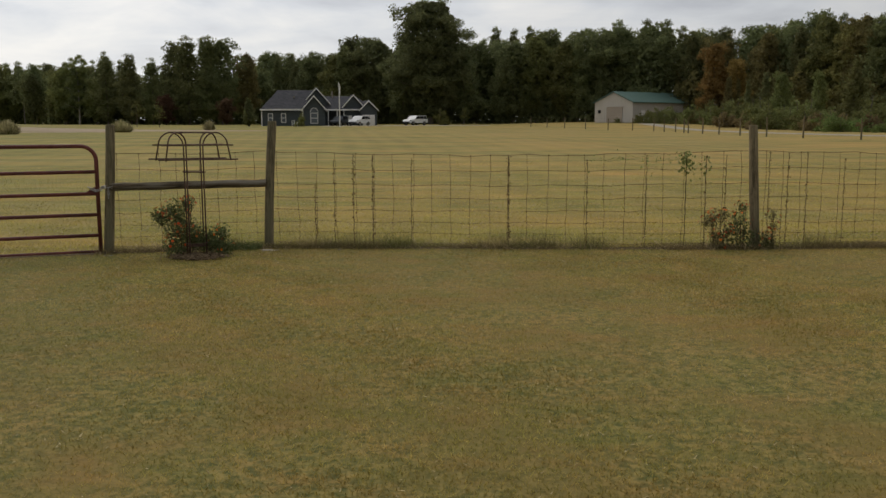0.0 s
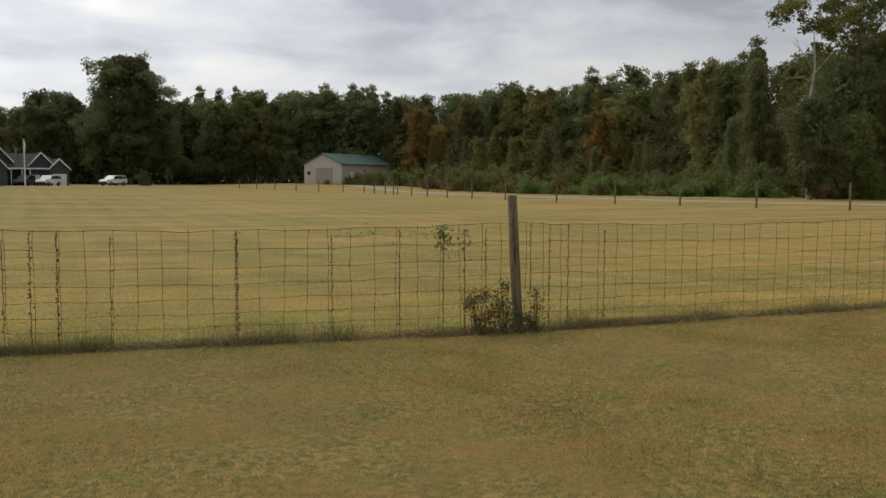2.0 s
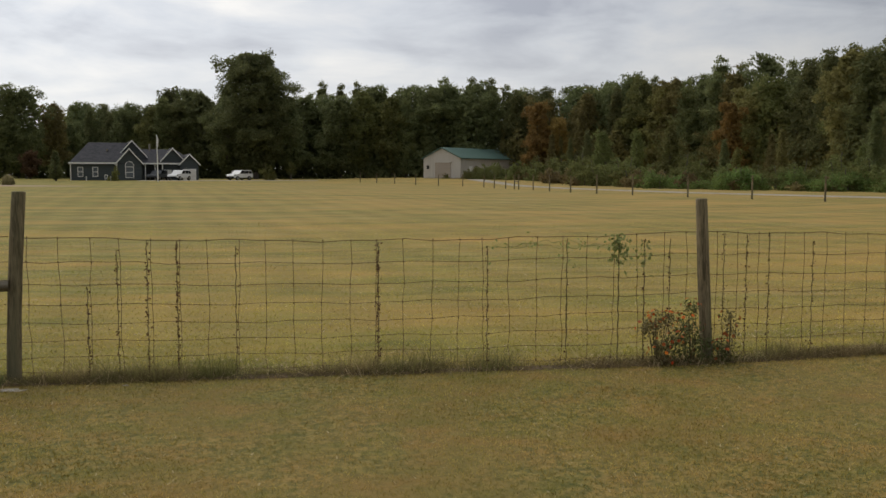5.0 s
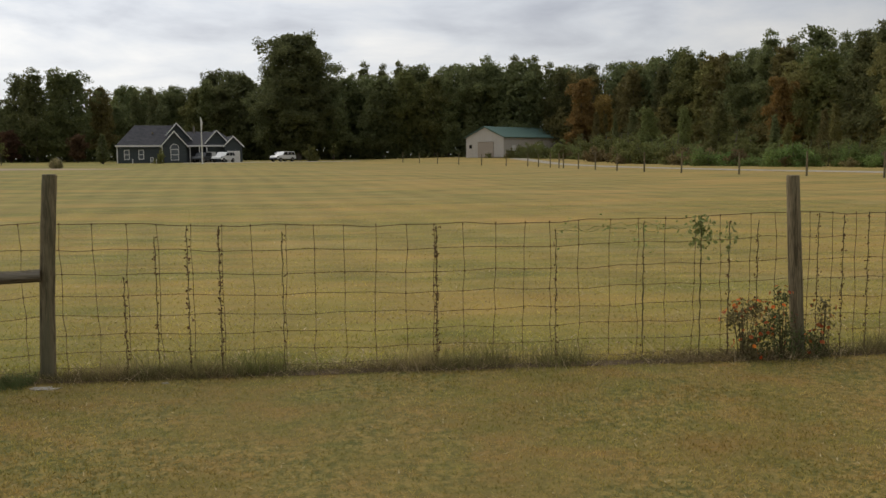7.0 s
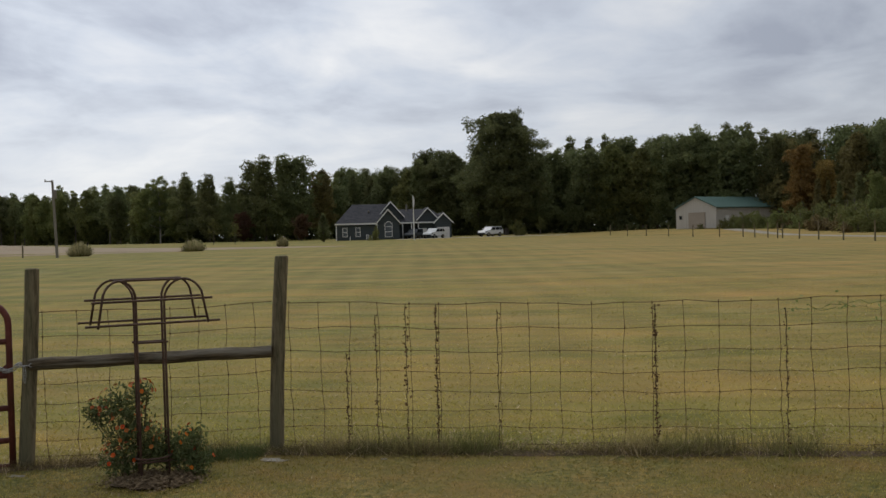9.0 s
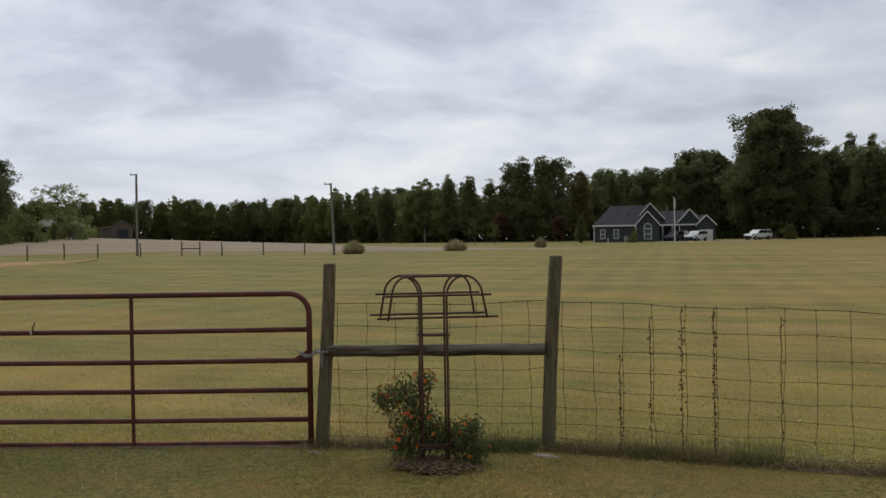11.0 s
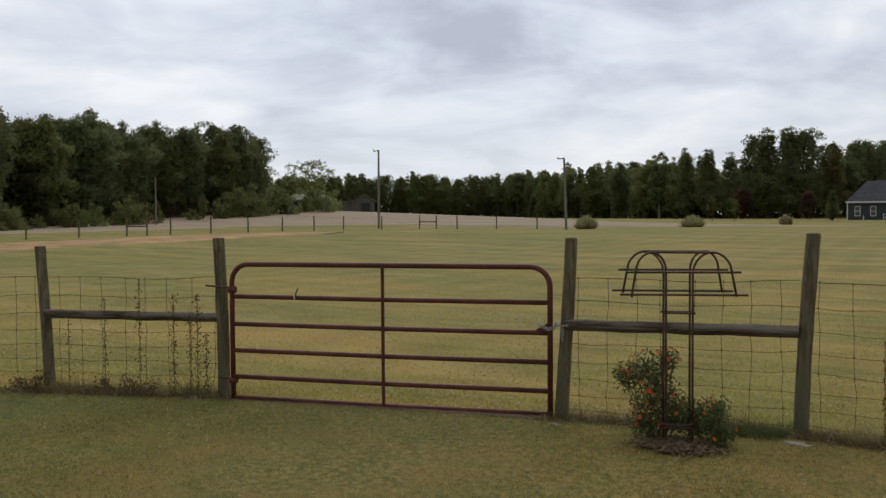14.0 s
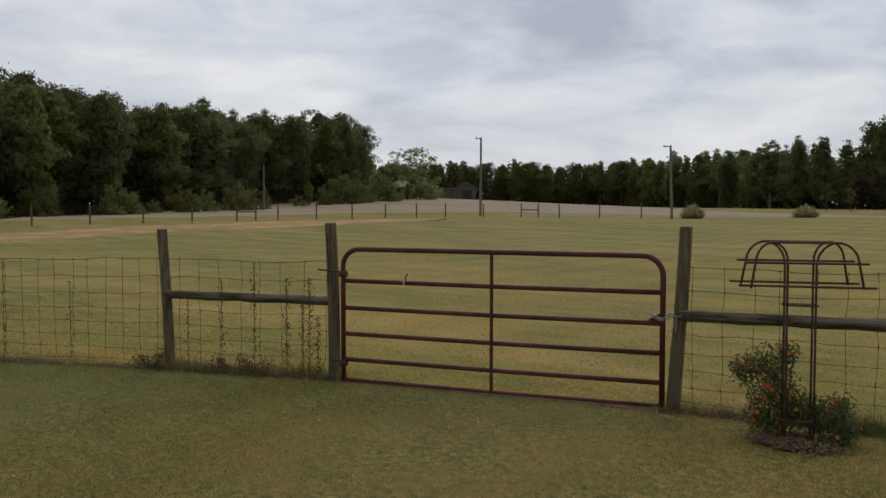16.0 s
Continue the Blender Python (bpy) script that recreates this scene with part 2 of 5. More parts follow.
M_CHAIN = mat("galvanised_chain", (0.26, 0.25, 0.24), (0.45, 0.44, 0.42), 30, 0.5, 0.1, metal=0.8)
M_WHITE = mat("white_paint", (0.66, 0.65, 0.62), (0.80, 0.79, 0.77), 3, 0.6, 0.05)
M_LEAF = mat("marigold_leaves", (0.078, 0.105, 0.036), (0.185, 0.212, 0.082), 9, 0.7, 0, island=0.4, thin=0.35)
M_BLOOM = mat("orange_blossom", (0.60, 0.090, 0.012), (0.80, 0.200, 0.025), 25, 0.7, 0, island=0.25)
M_BLOOM_DULL = mat("faded_blossom", (0.330, 0.085, 0.026), (0.520, 0.160, 0.045), 25, 0.8, 0, island=0.3)
M_LEAF_DRY = mat("withering_leaves", (0.128, 0.123, 0.051), (0.285, 0.240, 0.112), 9, 0.8, 0, island=0.4, thin=0.3)
M_STEM = mat("dry_brown_stem", (0.070, 0.058, 0.028), (0.160, 0.120, 0.062), 12, 0.9, 0)
M_VINE = mat("withered_vine_leaf", (0.080, 0.045, 0.024), (0.200, 0.115, 0.060), 20, 0.9, 0, island=0.4, thin=0.3)
M_YOUNG = mat("fresh_climber_leaf", (0.150, 0.190, 0.050), (0.330, 0.350, 0.140), 20, 0.7, 0, island=0.4, thin=0.4)
M_TYRE = mat("black_rubber", (0.018, 0.018, 0.018), (0.035, 0.035, 0.035), 8, 0.9, 0.2)
M_BARK = mat("grey_bark", (0.075, 0.062, 0.048), (0.190, 0.165, 0.135), 3, 0.95, 0.6, stretch=(3, 3, 0.5))
M_PALEBARK = mat("pale_bare_bark", (0.22, 0.20, 0.17), (0.40, 0.37, 0.32), 3, 0.95, 0.4, stretch=(3, 3, 0.5))


def leafage(name, dark, light, spread=0.45):
    return mat(name, dark, light, 0.35, 0.75, 0, fine_scale=2.2, island=spread, thin=0.5)


L_DARK = leafage("dark_green_foliage", (0.105, 0.122, 0.052), (0.205, 0.222, 0.094))
L_PINE = leafage("pine_foliage", (0.118, 0.138, 0.058), (0.250, 0.254, 0.104))
L_MID = leafage("green_foliage", (0.120, 0.140, 0.048), (0.250, 0.256, 0.090))
L_OLIVE = leafage("olive_foliage", (0.160, 0.150, 0.054), (0.290, 0.254, 0.096))
L_RUST = leafage("autumn_foliage", (0.200, 0.132, 0.044), (0.330, 0.205, 0.070))
L_RED = leafage("dark_red_foliage", (0.078, 0.046, 0.028), (0.145, 0.082, 0.048))
L_SHRUB = leafage("shrub_foliage", (0.116, 0.131, 0.041), (0.239, 0.239, 0.084))
L_KUDZU = leafage("bright_green_creeper", (0.109, 0.167, 0.043), (0.217, 0.290, 0.090))
L_PALE = leafage("pale_green_foliage", (0.150, 0.170, 0.055), (0.270, 0.270, 0.105))
L_DRYWEED = leafage("dry_weeds", (0.160, 0.125, 0.055), (0.300, 0.230, 0.110))
L_PLUME = leafage("pampas_plumes", (0.330, 0.300, 0.150), (0.580, 0.510, 0.290))

# ---------------------------------------------------------------- mesh helpers


def mesh_ob(name, verts, faces, material, parent=None, smooth=False):
    me = bpy.data.meshes.new(name)
    me.from_pydata([tuple(v) for v in verts], [], [tuple(f) for f in faces])
    me.update()
    if smooth:
        me.polygons.foreach_set("use_smooth", [True] * len(me.polygons))
    me.materials.append(material)
    ob = new(name, me)
    if parent:
        ob.parent = parent
    return ob


def part(name, bm, material, parent=None, label="", smooth=False):
    me = bpy.data.meshes.new(name)
    bm.to_mesh(me)
    bm.free()
    if smooth:
        me.polygons.foreach_set("use_smooth", [True] * len(me.polygons))
    me.materials.append(material)
    ob = new(name, me)
    if parent:
        ob.parent = parent
    if label:
        ob["label"] = label
    return ob


def thing(name, place, label, category, group="", kind=""):
    ob = new(name)
    ob.matrix_basis = place if isinstance(place, Matrix) else Matrix.Translation(place)
    return tagged(ob, label, category, group, kind)


def tube(points, radius, sides=8, bm=None, caps=True):
    """A tube along points; radius: one number or one a point."""
    bm = bm or bmesh.new()
    pts = [Vector(p) for p in points]
    rad = radius if isinstance(radius, (list, tuple)) else [radius] * len(pts)
    rings, ref = [], None
    for i, p in enumerate(pts):
        d = (pts[min(i + 1, len(pts) - 1)] - pts[max(i - 1, 0)]).normalized()
        if ref is None:
            ref = d.orthogonal().normalized()
        ref = (ref - d * ref.dot(d)).normalized()
        other = d.cross(ref)
        rings.append([bm.verts.new(p + rad[i] * (math.cos(a) * ref + math.sin(a) * other)) for a in [2 * math.pi * k / sides for k in range(sides)]])
    for r0, r1 in zip(rings, rings[1:]):
        for k in range(sides):
            bm.faces.new((r0[k], r0[(k + 1) % sides], r1[(k + 1) % sides], r1[k]))
    if caps:
        bm.faces.new(rings[0][::-1]); bm.faces.new(rings[-1])
    return bm


def box(size, centre=(0, 0, 0), bevel=0.0, bm=None):
    bm = bm or bmesh.new()
    made = bmesh.ops.create_cube(bm, size=1.0, matrix=Matrix.Translation(centre) @ Matrix.Diagonal((*size, 1)))
    if bevel:
        edges = list({e for v in made["verts"] for e in v.link_edges})
        bmesh.ops.bevel(bm, geom=edges, offset=bevel, segments=2, affect="EDGES")
    return bm


def prism(outline, depth, axis="y"):
    """Extrudes an outline given in x and z along y, from 0 to depth."""
    bm = bmesh.new()
    a = [bm.verts.new((x, 0, z)) for x, z in outline]
    b = [bm.verts.new((x, depth, z)) for x, z in outline]
    bm.faces.new(a); bm.faces.new(b[::-1])
    for i in range(len(a)):
        j = (i + 1) % len(a)
        bm.faces.new((a[j], a[i], b[i], b[j]))
    bmesh.ops.recalc_face_normals(bm, faces=bm.faces[:])
    return bm


def smooth_step(v, a, b):
    t = np.clip((v - a) / (b - a), 0, 1)
    return t * t * (3 - 2 * t)


def height(x, y):
    r = np.hypot(x, y)
    low = 1 - 0.40 * smooth_step(x, 0, 20) * (1 - smooth_step(y, 90, 140))
    return (0.30 * smooth_step(x, 4, 22) * smooth_step(y, 105, 150) + 0.5 * smooth_step(r, 25, 70) * low + 0.5 * smooth_step(y, 105, 170)
            + 2.6 * np.exp(-((x + 118) / 42) ** 2 - ((y - 95) / 48) ** 2))


def ground_z(x, y):
    return float(height(np.float64(x), np.float64(y)))


# the fence's line: x and y of its corners
LINE_X = [-40.0, -8.3, -6.65, -4.90, -1.81, 0.0, 6.02, 12.3, 45.0]
LINE_Y = [-19.0, -3.55, -2.55, -1.66, -0.55, 0.0, 0.0, 0.75, 4.5]


def fence_y(x):
    return np.interp(x, LINE_X, LINE_Y)


# ---------------------------------------------------------------- ground
def grid_sheet(name, xs, ys, z_of, material):
    gx, gy = np.meshgrid(xs, ys)
    gz = z_of(gx, gy)
    verts = np.stack([gx.ravel(), gy.ravel(), gz.ravel()], 1)
    nx, ny = len(xs), len(ys)
    i = np.arange((ny - 1) * nx).reshape(ny - 1, nx)[:, :-1].ravel()
    faces = np.stack([i, i + 1, i + nx + 1, i + nx], 1)
    return mesh_ob(name, verts.tolist(), faces.tolist(), material, smooth=True)


u = np.linspace(-1, 1, 221)
spread = np.sinh(u * 5.2) / math.sinh(5.2)
ground = grid_sheet("ground", spread * 2200, spread * 2200 + 20, height, M_FIELD)
tagged(ground, "mown hay field with straw-coloured streaks reaching the woods", "ground", kind="structure")

lx = np.sort(np.concatenate([np.linspace(-38, 42, 161), np.array(LINE_X[1:-1])]))
lv = np.concatenate([np.linspace(0, 12, 49), np.linspace(13, 45, 20)])
gx, gv = np.meshgrid(lx, lv)
gy = fence_y(gx) - 0.10 - gv
lz = height(gx, gy) + 0.012 + 0.004 * np.sin(gx * 1.3 + gy * 0.7) * np.clip(gv, 0, 1)
verts = np.stack([gx.ravel(), gy.ravel(), lz.ravel()], 1)
nx = len(lx)
i = np.arange((len(lv) - 1) * nx).reshape(len(lv) - 1, nx)[:, :-1].ravel()
lawn = mesh_ob("lawn", verts.tolist(), np.stack([i + nx, i + nx + 1, i + 1, i], 1).tolist(), M_LAWN, smooth=True)
tagged(lawn, "short mown lawn, green with straw-coloured dry patches", "lawn", kind="structure")


def patch(name, edge_a, edge_b, material, label, lift, steps=40, across=10):
    """A sheet that follows the ground between two lines of x, y corners."""
    ta = np.linspace(0, 1, steps)
    def along(edge):
        e = np.array(edge, float)
        s = np.linspace(0, 1, len(e))
        return np.stack([np.interp(ta, s, e[:, 0]), np.interp(ta, s, e[:, 1])], 1)
    a, b = along(edge_a), along(edge_b)
    vs = []
    for k in np.linspace(0, 1, across):
        p = a * (1 - k) + b * k
        wob = 0.25 * np.sin(ta * 43 + k * 5) + 0.2 * np.sin(ta * 97)
        p = p + np.stack([wob * 0.3, wob], 1) * (abs(k - 0.5) * 2)
        z = height(p[:, 0], p[:, 1]) + (lift if 0 < k < 1 else -0.06)
        vs += np.column_stack([p, z]).tolist()
    fs = [(r * steps + c, r * steps + c + 1, (r + 1) * steps + c + 1, (r + 1) * steps + c) for r in range(across - 1) for c in range(steps - 1)]
    ob = mesh_ob(name, vs, fs, material, smooth=True)
    return tagged(ob, label, "ground", kind="structure")


patch("tilled_field", [(-68, 18), (-70, 36), (-71, 55), (-64, 72), (-44, 84), (-20, 92)], [(-78, 24), (-90, 45), (-104, 72), (-118, 108), (-100, 138), (-60, 112)],
      M_TILLED, "bare brown tilled field rising towards the woods", 0.06, 60, 30)
patch("clay_strip", [(-33, 1), (-39, 10), (-43, 18), (-44, 27), (-46, 35), (-46.5, 41)], [(-42, 0), (-46, 10), (-51, 20), (-53.3, 30), (-52.5, 41), (-49, 46)], M_CLAY, "strip of bare red clay soil in the grass", 0.05)
patch("gravel_drive", [(70, 14), (47, 34), (39, 47), (33, 62), (30, 82), (29, 105), (28, 140)], [(71, 16.5), (48.6, 36), (40.8, 48), (35, 62.5), (32, 82), (31.2, 105), (31, 140)],
      M_GRAVEL, "pale gravel farm drive beyond the far fence", 0.05)
patch("house_drive", [(-24, 139), (-10, 141.5), (4, 143)], [(-24, 143), (-10, 146.5), (4, 145)], M_GRAVEL, "pale gravel drive in front of the house", 0.05, 20, 4)
patch("lane", [(-58, 64), (-46, 72.5), (-35, 80)], [(-58.5, 66), (-47, 74.5), (-35.5, 81.5)], M_TILLED, "pale lane behind the ornamental grasses", 0.10, 20, 4)

# ---------------------------------------------------------------- near fence
def round_post(name, place, tall, radius, lean=(0, 0), label="weathered round wooden fence post", seed=0):
    rnd = random.Random(seed)
    n = 14
    pts, rad = [], []
    for k in range(n):
        f = k / (n - 1)
        bow = 0.012 * math.sin(f * 3.1 + seed)
        pts.append((lean[0] * f + bow, lean[1] * f + bow * 0.6, -0.15 + (tall + 0.15) * f))
        rad.append(radius * (1.05 - 0.10 * f) * (1 + rnd.uniform(-0.03, 0.03)))
    pts.append((pts[-1][0], pts[-1][1], tall + 0.008)); rad.append(radius * 0.80)
    post = part(name, tube(pts, rad, 14), M_POST, smooth=False)
    post.matrix_basis = Matrix.Translation(place)
    tagged(post, label, "fence post", "posts of the garden fence")
    return post


round_post("fence_post", (0, 0, 0), 1.57, 0.056, (0.085, 0.035), seed=3)
round_post("fence_post", (6.07, 0, 0), 1.50, 0.056, (-0.11, 0.02), "leaning weathered wooden fence post among marigolds", 4)
round_post("fence_post", (-1.81, -0.55, 0), 1.53, 0.056, (0.06, 0.03), "weathered wooden gate post wrapped with a chain", 5)
round_post("fence_post", (-4.90, -1.66, 0), 1.53, 0.058, (-0.03, -0.03), "weathered wooden gate post carrying the hinges", 6)
round_post("fence_post", (-6.59, -2.50, 0), 1.45, 0.055, (-0.11, 0.0), "weathered wooden brace post of the fence", 7)
round_post("fence_post", (12.4, 0.78, 0), 1.48, 0.066, (0.02, 0.0), seed=8)
round_post("fence_post", (-12.6, -5.65, 0), 1.45, 0.066, (0.02, 0.0), seed=9)


def rail(a, b, radius, label):
    a, b = Vector(a), Vector(b)
    n = 12
    pts = [a.lerp(b, k / (n - 1)) + Vector((0, 0, 0.003 * math.sin(k * 1.7))) for k in range(n)]
    mid_p = (a + b) / 2
    turn = (b - a).to_track_quat("X", "Z").to_matrix().to_4x4()
    m = Matrix.Translation(mid_p) @ turn
    loc = [m.inverted() @ p for p in pts]
    ob = part("brace_rail", tube(loc, [radius * (0.97 + 0.05 * math.sin(k * 2.3)) for k in range(n)], 12), M_RAIL)
    ob.matrix_basis = m
    return tagged(ob, label, "fence rail", "brace rails of the fence")


rail((-1.76, -0.56, 0.80), (0.0, -0.045, 0.815), 0.050, "round weathered wooden brace rail with worn pale spots")
rail((-6.60, -2.52, 0.78), (-4.93, -1.68, 0.77), 0.046, "round weathered wooden brace rail between two posts")

WIRE_Z = [0.06, 0.19, 0.33, 0.48, 0.64, 0.81, 1.00, 1.20]


def wire_panel(a, b, seed, side=0.0, step=0.235, tall=1.0):
    """Woven field wire between two posts: line wires and stay wires, a little slack and kinked."""
    rnd = random.Random(seed)
    a, b = Vector((*a, 0)), Vector((*b, 0))
    d = b - a
    length, along = d.length, d.normalized()
    off = along.cross(Vector((0, 0, 1))) * side
    panel = thing("wire_fence", a + off, "rusty woven field wire fence with square meshes", "wire fence", "panels of the wire fence")

    def sag(s):
        return -0.035 * math.sin(math.pi * s / length) * min(length / 6, 1.2)

    n = max(8, int(length / 0.25))
    waves = [rnd.uniform(0, 6) for _ in range(8)]
    for k, z in enumerate(WIRE_Z):
        pts = []
        for j in range(n + 1):
            s = length * j / n
            p = along * s
            pts.append((p.x, p.y, z * tall + sag(s) * (0.3 + z) + 0.009 * math.sin(s * 5 + waves[k]) + 0.006 * math.sin(s * 13 + 2 * waves[k])))
        part("line_wire", tube(pts, 0.0022 if k < 7 else 0.0029, 5), M_WIRE, panel)
    count = int(length / step)
    for j in range(count):
        s = (j + 0.6) * length / (count + 0.2) + rnd.uniform(-0.01, 0.01)
        p = along * s
        pts, lean = [], rnd.uniform(-0.02, 0.02)
        rad = []
        for z in WIRE_Z:
            # a knot where the stay is wrapped round the line wire
            x, zz = lean * z + rnd.uniform(-0.010, 0.010), z * tall + sag(s) * (0.3 + z)
            for dz, r in ((-0.012, 0.0023), (0.0, 0.0058), (0.012, 0.0023)):
                pts.append((p.x + along.x * x, p.y + along.y * x, zz + dz)); rad.append(r)
        part("stay_wire", tube(pts, rad, 5), M_WIRE, panel)
    return panel


wire_panel((0, 0), (6.02, 0), 1, -0.07)
wire_panel((6.02, 0), (12.4, 0.78), 2, -0.07)
wire_panel((-1.81, -0.55), (0, 0), 3, -0.07)
wire_panel((-6.65, -2.52), (-4.90, -1.66), 4, -0.07, tall=0.96)
wire_panel((-12.6, -5.65), (-6.65, -2.52), 5, -0.07, 0.215, 0.96)

# ---------------------------------------------------------------- gate
g_a, g_b = Vector((-4.90, -1.66, 0)), Vector((-1.81, -0.55, 0))
g_dir = (g_b - g_a).normalized()
g_m = Matrix.Translation(g_a + g_dir * 0.165 + Vector((0.03, -0.10, 0))) @ (g_dir + Vector((-0.005, 0.025, 0))).to_track_quat("X", "Z").to_matrix().to_4x4()
gate = thing("farm_gate", g_m, "closed dark red tubular steel farm gate with six bars", "gate")
GL, R = 3.03, 0.024
BARS = [0.028, 0.228, 0.476, 0.726, 0.986, 1.290]


def arc_frame():
    pts = [(0.0, 0, -0.005)]
    rr = 0.17
    for k in range(9):
        a = math.pi - k * math.pi / 16
        pts.append((rr + rr * math.cos(a), 0, 1.290 - rr + rr * math.sin(a)))
    for k in range(9):
        a = math.pi / 2 - k * math.pi / 16
        pts.append((GL - rr + rr * math.cos(a), 0, 1.290 - rr + rr * math.sin(a)))
    pts.append((GL, 0, -0.005))
    return pts


part("gate_frame", tube(arc_frame(), R, 12), M_GATE, gate, smooth=True)
for z in BARS[:-1]:
    part("gate_bar", tube([(0.01, 0, z), (GL * 0.5, 0, z - 0.004), (GL - 0.01, 0, z)], R * 0.92, 12), M_GATE, gate, smooth=True)
part("gate_brace", box((0.030, 0.016, 1.262), (GL * 0.503, -0.027, 0.659), 0.004), M_GATE, gate)
for z in (0.19, 1.05):
    hinge = part("hinge", tube([(-0.03, 0, z), (0.035, 0, z)], 0.034, 10), M_GATE, gate)
    part("hinge_bolt", tube([(-0.15, 0, z + 0.02), (-0.03, 0, z + 0.02)], 0.010, 8), M_IRON, hinge)
part("hinge_bolt", tube([(-0.28, 0, 1.085), (-0.12, 0, 1.075)], 0.009, 8), M_IRON, gate)
part("chain_bracket", prism([(GL - 0.14, 0.74), (GL - 0.01, 0.73), (GL - 0.01, 0.82)], 0.02), M_GATE, gate)
part("wire_tie", tube([(0.665, -0.02, 0.97), (0.675, -0.028, 1.03), (0.69, -0.02, 1.075)], 0.006, 6), M_IRON, gate)
part("paint_chip", box((0.011, 0.012, 0.034), (0.655, -0.024, 0.986), 0.003), M_WHITE, gate, "chipped white mark on the bar")

chain = thing("gate_chain", g_b, "galvanised chain hooked round the gate post", "chain")


def link_mesh():
    pts = []
    for k in range(17):
        a = 2 * math.pi * k / 16
        pts.append((0.020 * math.cos(a) + (0.010 if math.cos(a) > 0 else -0.010), 0.012 * math.sin(a), 0))
    bm = tube(pts, 0.0038, 6, caps=False)
    me = bpy.data.meshes.new("chain_link")
    bm.to_mesh(me); bm.free()
    me.materials.append(M_CHAIN)
    return me


link = link_mesh()
for k in range(8):
    f = k / 7
    ob = new("chain_link", link)
    ob.parent = chain
    loc = Vector((-0.15 + 0.16 * f, -0.11 + 0.02 * f, 0.800 - 0.040 * math.sin(math.pi * f) + 0.01 * f))
    ob.matrix_basis = Matrix.Translation(loc) @ pose(0, 0, 0, 90 * (k % 2), 25 * math.cos(math.pi * f), 18)
for k in range(10):
    a = 2 * math.pi * k / 10
    ob = new("chain_link", link)
    ob.parent = chain
    ob.matrix_basis = Matrix.Translation((0.03 + 0.082 * math.cos(a), 0.01 + 0.082 * math.sin(a), 0.80)) @ pose(0, 0, 0, 90 * (k % 2), 0, math.degrees(a) + 90)
for k in range(3):
    ob = new("chain_link", link)
    ob.parent = chain
    ob.matrix_basis = Matrix.Translation((0.06, -0.09, 0.77 - 0.035 * k)) @ pose(0, 0, 0, 90 * (k % 2), 90, 0)

# ---------------------------------------------------------------- trellis and marigolds
t_m = Matrix.Translation((-0.64, -0.85, 0)) @ pose(0, 0, 0, 0, 0, 36)
trellis = thing("garden_trellis", t_m, "rusted iron umbrella-shaped plant trellis in mulch", "trellis")
HALF, DEEP = 0.098, 0.045
for sx, sy in product((-1, 1), (-1, 1)):
    pts = [(sx * HALF, sy * DEEP, -0.10), (sx * HALF, sy * DEEP, 0.70), (sx * HALF, sy * DEEP, 1.28)]
    for k in range(1, 11):
        a = math.pi * k / 10 * 0.88
        pts.append((sx * (HALF + 0.118 - 0.118 * math.cos(a) + 0.012 * k / 10), sy * (DEEP + 0.013 * k), 1.30 + 0.150 * math.sin(a)))
    end = pts[-1]
    pts.append((end[0] + sx * 0.04, sy * 0.19, 1.13))
    part("arched_rod", tube(pts, 0.0085, 8), M_IRON, trellis, smooth=True)
for sy in (-1, 1):
    part("cross_bar", tube([(-0.46, sy * 0.19, 1.15), (0.46, sy * 0.19, 1.14)], 0.0085, 8), M_IRON, trellis)
    part("cross_bar", tube([(-0.415, sy * 0.17, 1.31), (0.415, sy * 0.17, 1.305)], 0.0085, 8), M_IRON, trellis)
    part("rung", tube([(-HALF - 0.02, sy * DEEP, 1.00), (HALF + 0.02, sy * DEEP, 0.995)], 0.008, 8), M_IRON, trellis)
    part("rung", tube([(-HALF - 0.02, sy * DEEP, 0.14), (HALF + 0.02, sy * DEEP, 0.135)], 0.008, 8), M_IRON, trellis)
    part("top_bar", tube([(-0.25, sy * 0.10, 1.452), (0.255, sy * 0.10, 1.447)], 0.0085, 8), M_IRON, trellis)
hoop = [(0.125 * math.cos(a), 0.10 * math.sin(a), 0.17) for a in [2 * math.pi * k / 20 for k in range(21)]]
part("hoop", tube(hoop, 0.007, 6, caps=False), M_IRON, trellis)

bed = bmesh.new()
rnd = random.Random(11)
bmesh.ops.create_uvsphere(bed, u_segments=28, v_segments=12, radius=1.0)
for v in bed.verts:
    k = 1 + 0.12 * math.sin(7 * math.atan2(v.co.y, v.co.x)) + rnd.uniform(-0.06, 0.06)
    v.co = Vector((v.co.x * 0.29 * k, v.co.y * 0.22 * k, v.co.z * 0.022 + rnd.uniform(-0.005, 0.005)))
mulch = part("mulch_mound", bed, M_SOIL)
mulch.matrix_basis = Matrix.Translation((-0.60, -0.95, 0.02))
tagged(mulch, "low mound of dark mulch round the trellis foot", "mulch")


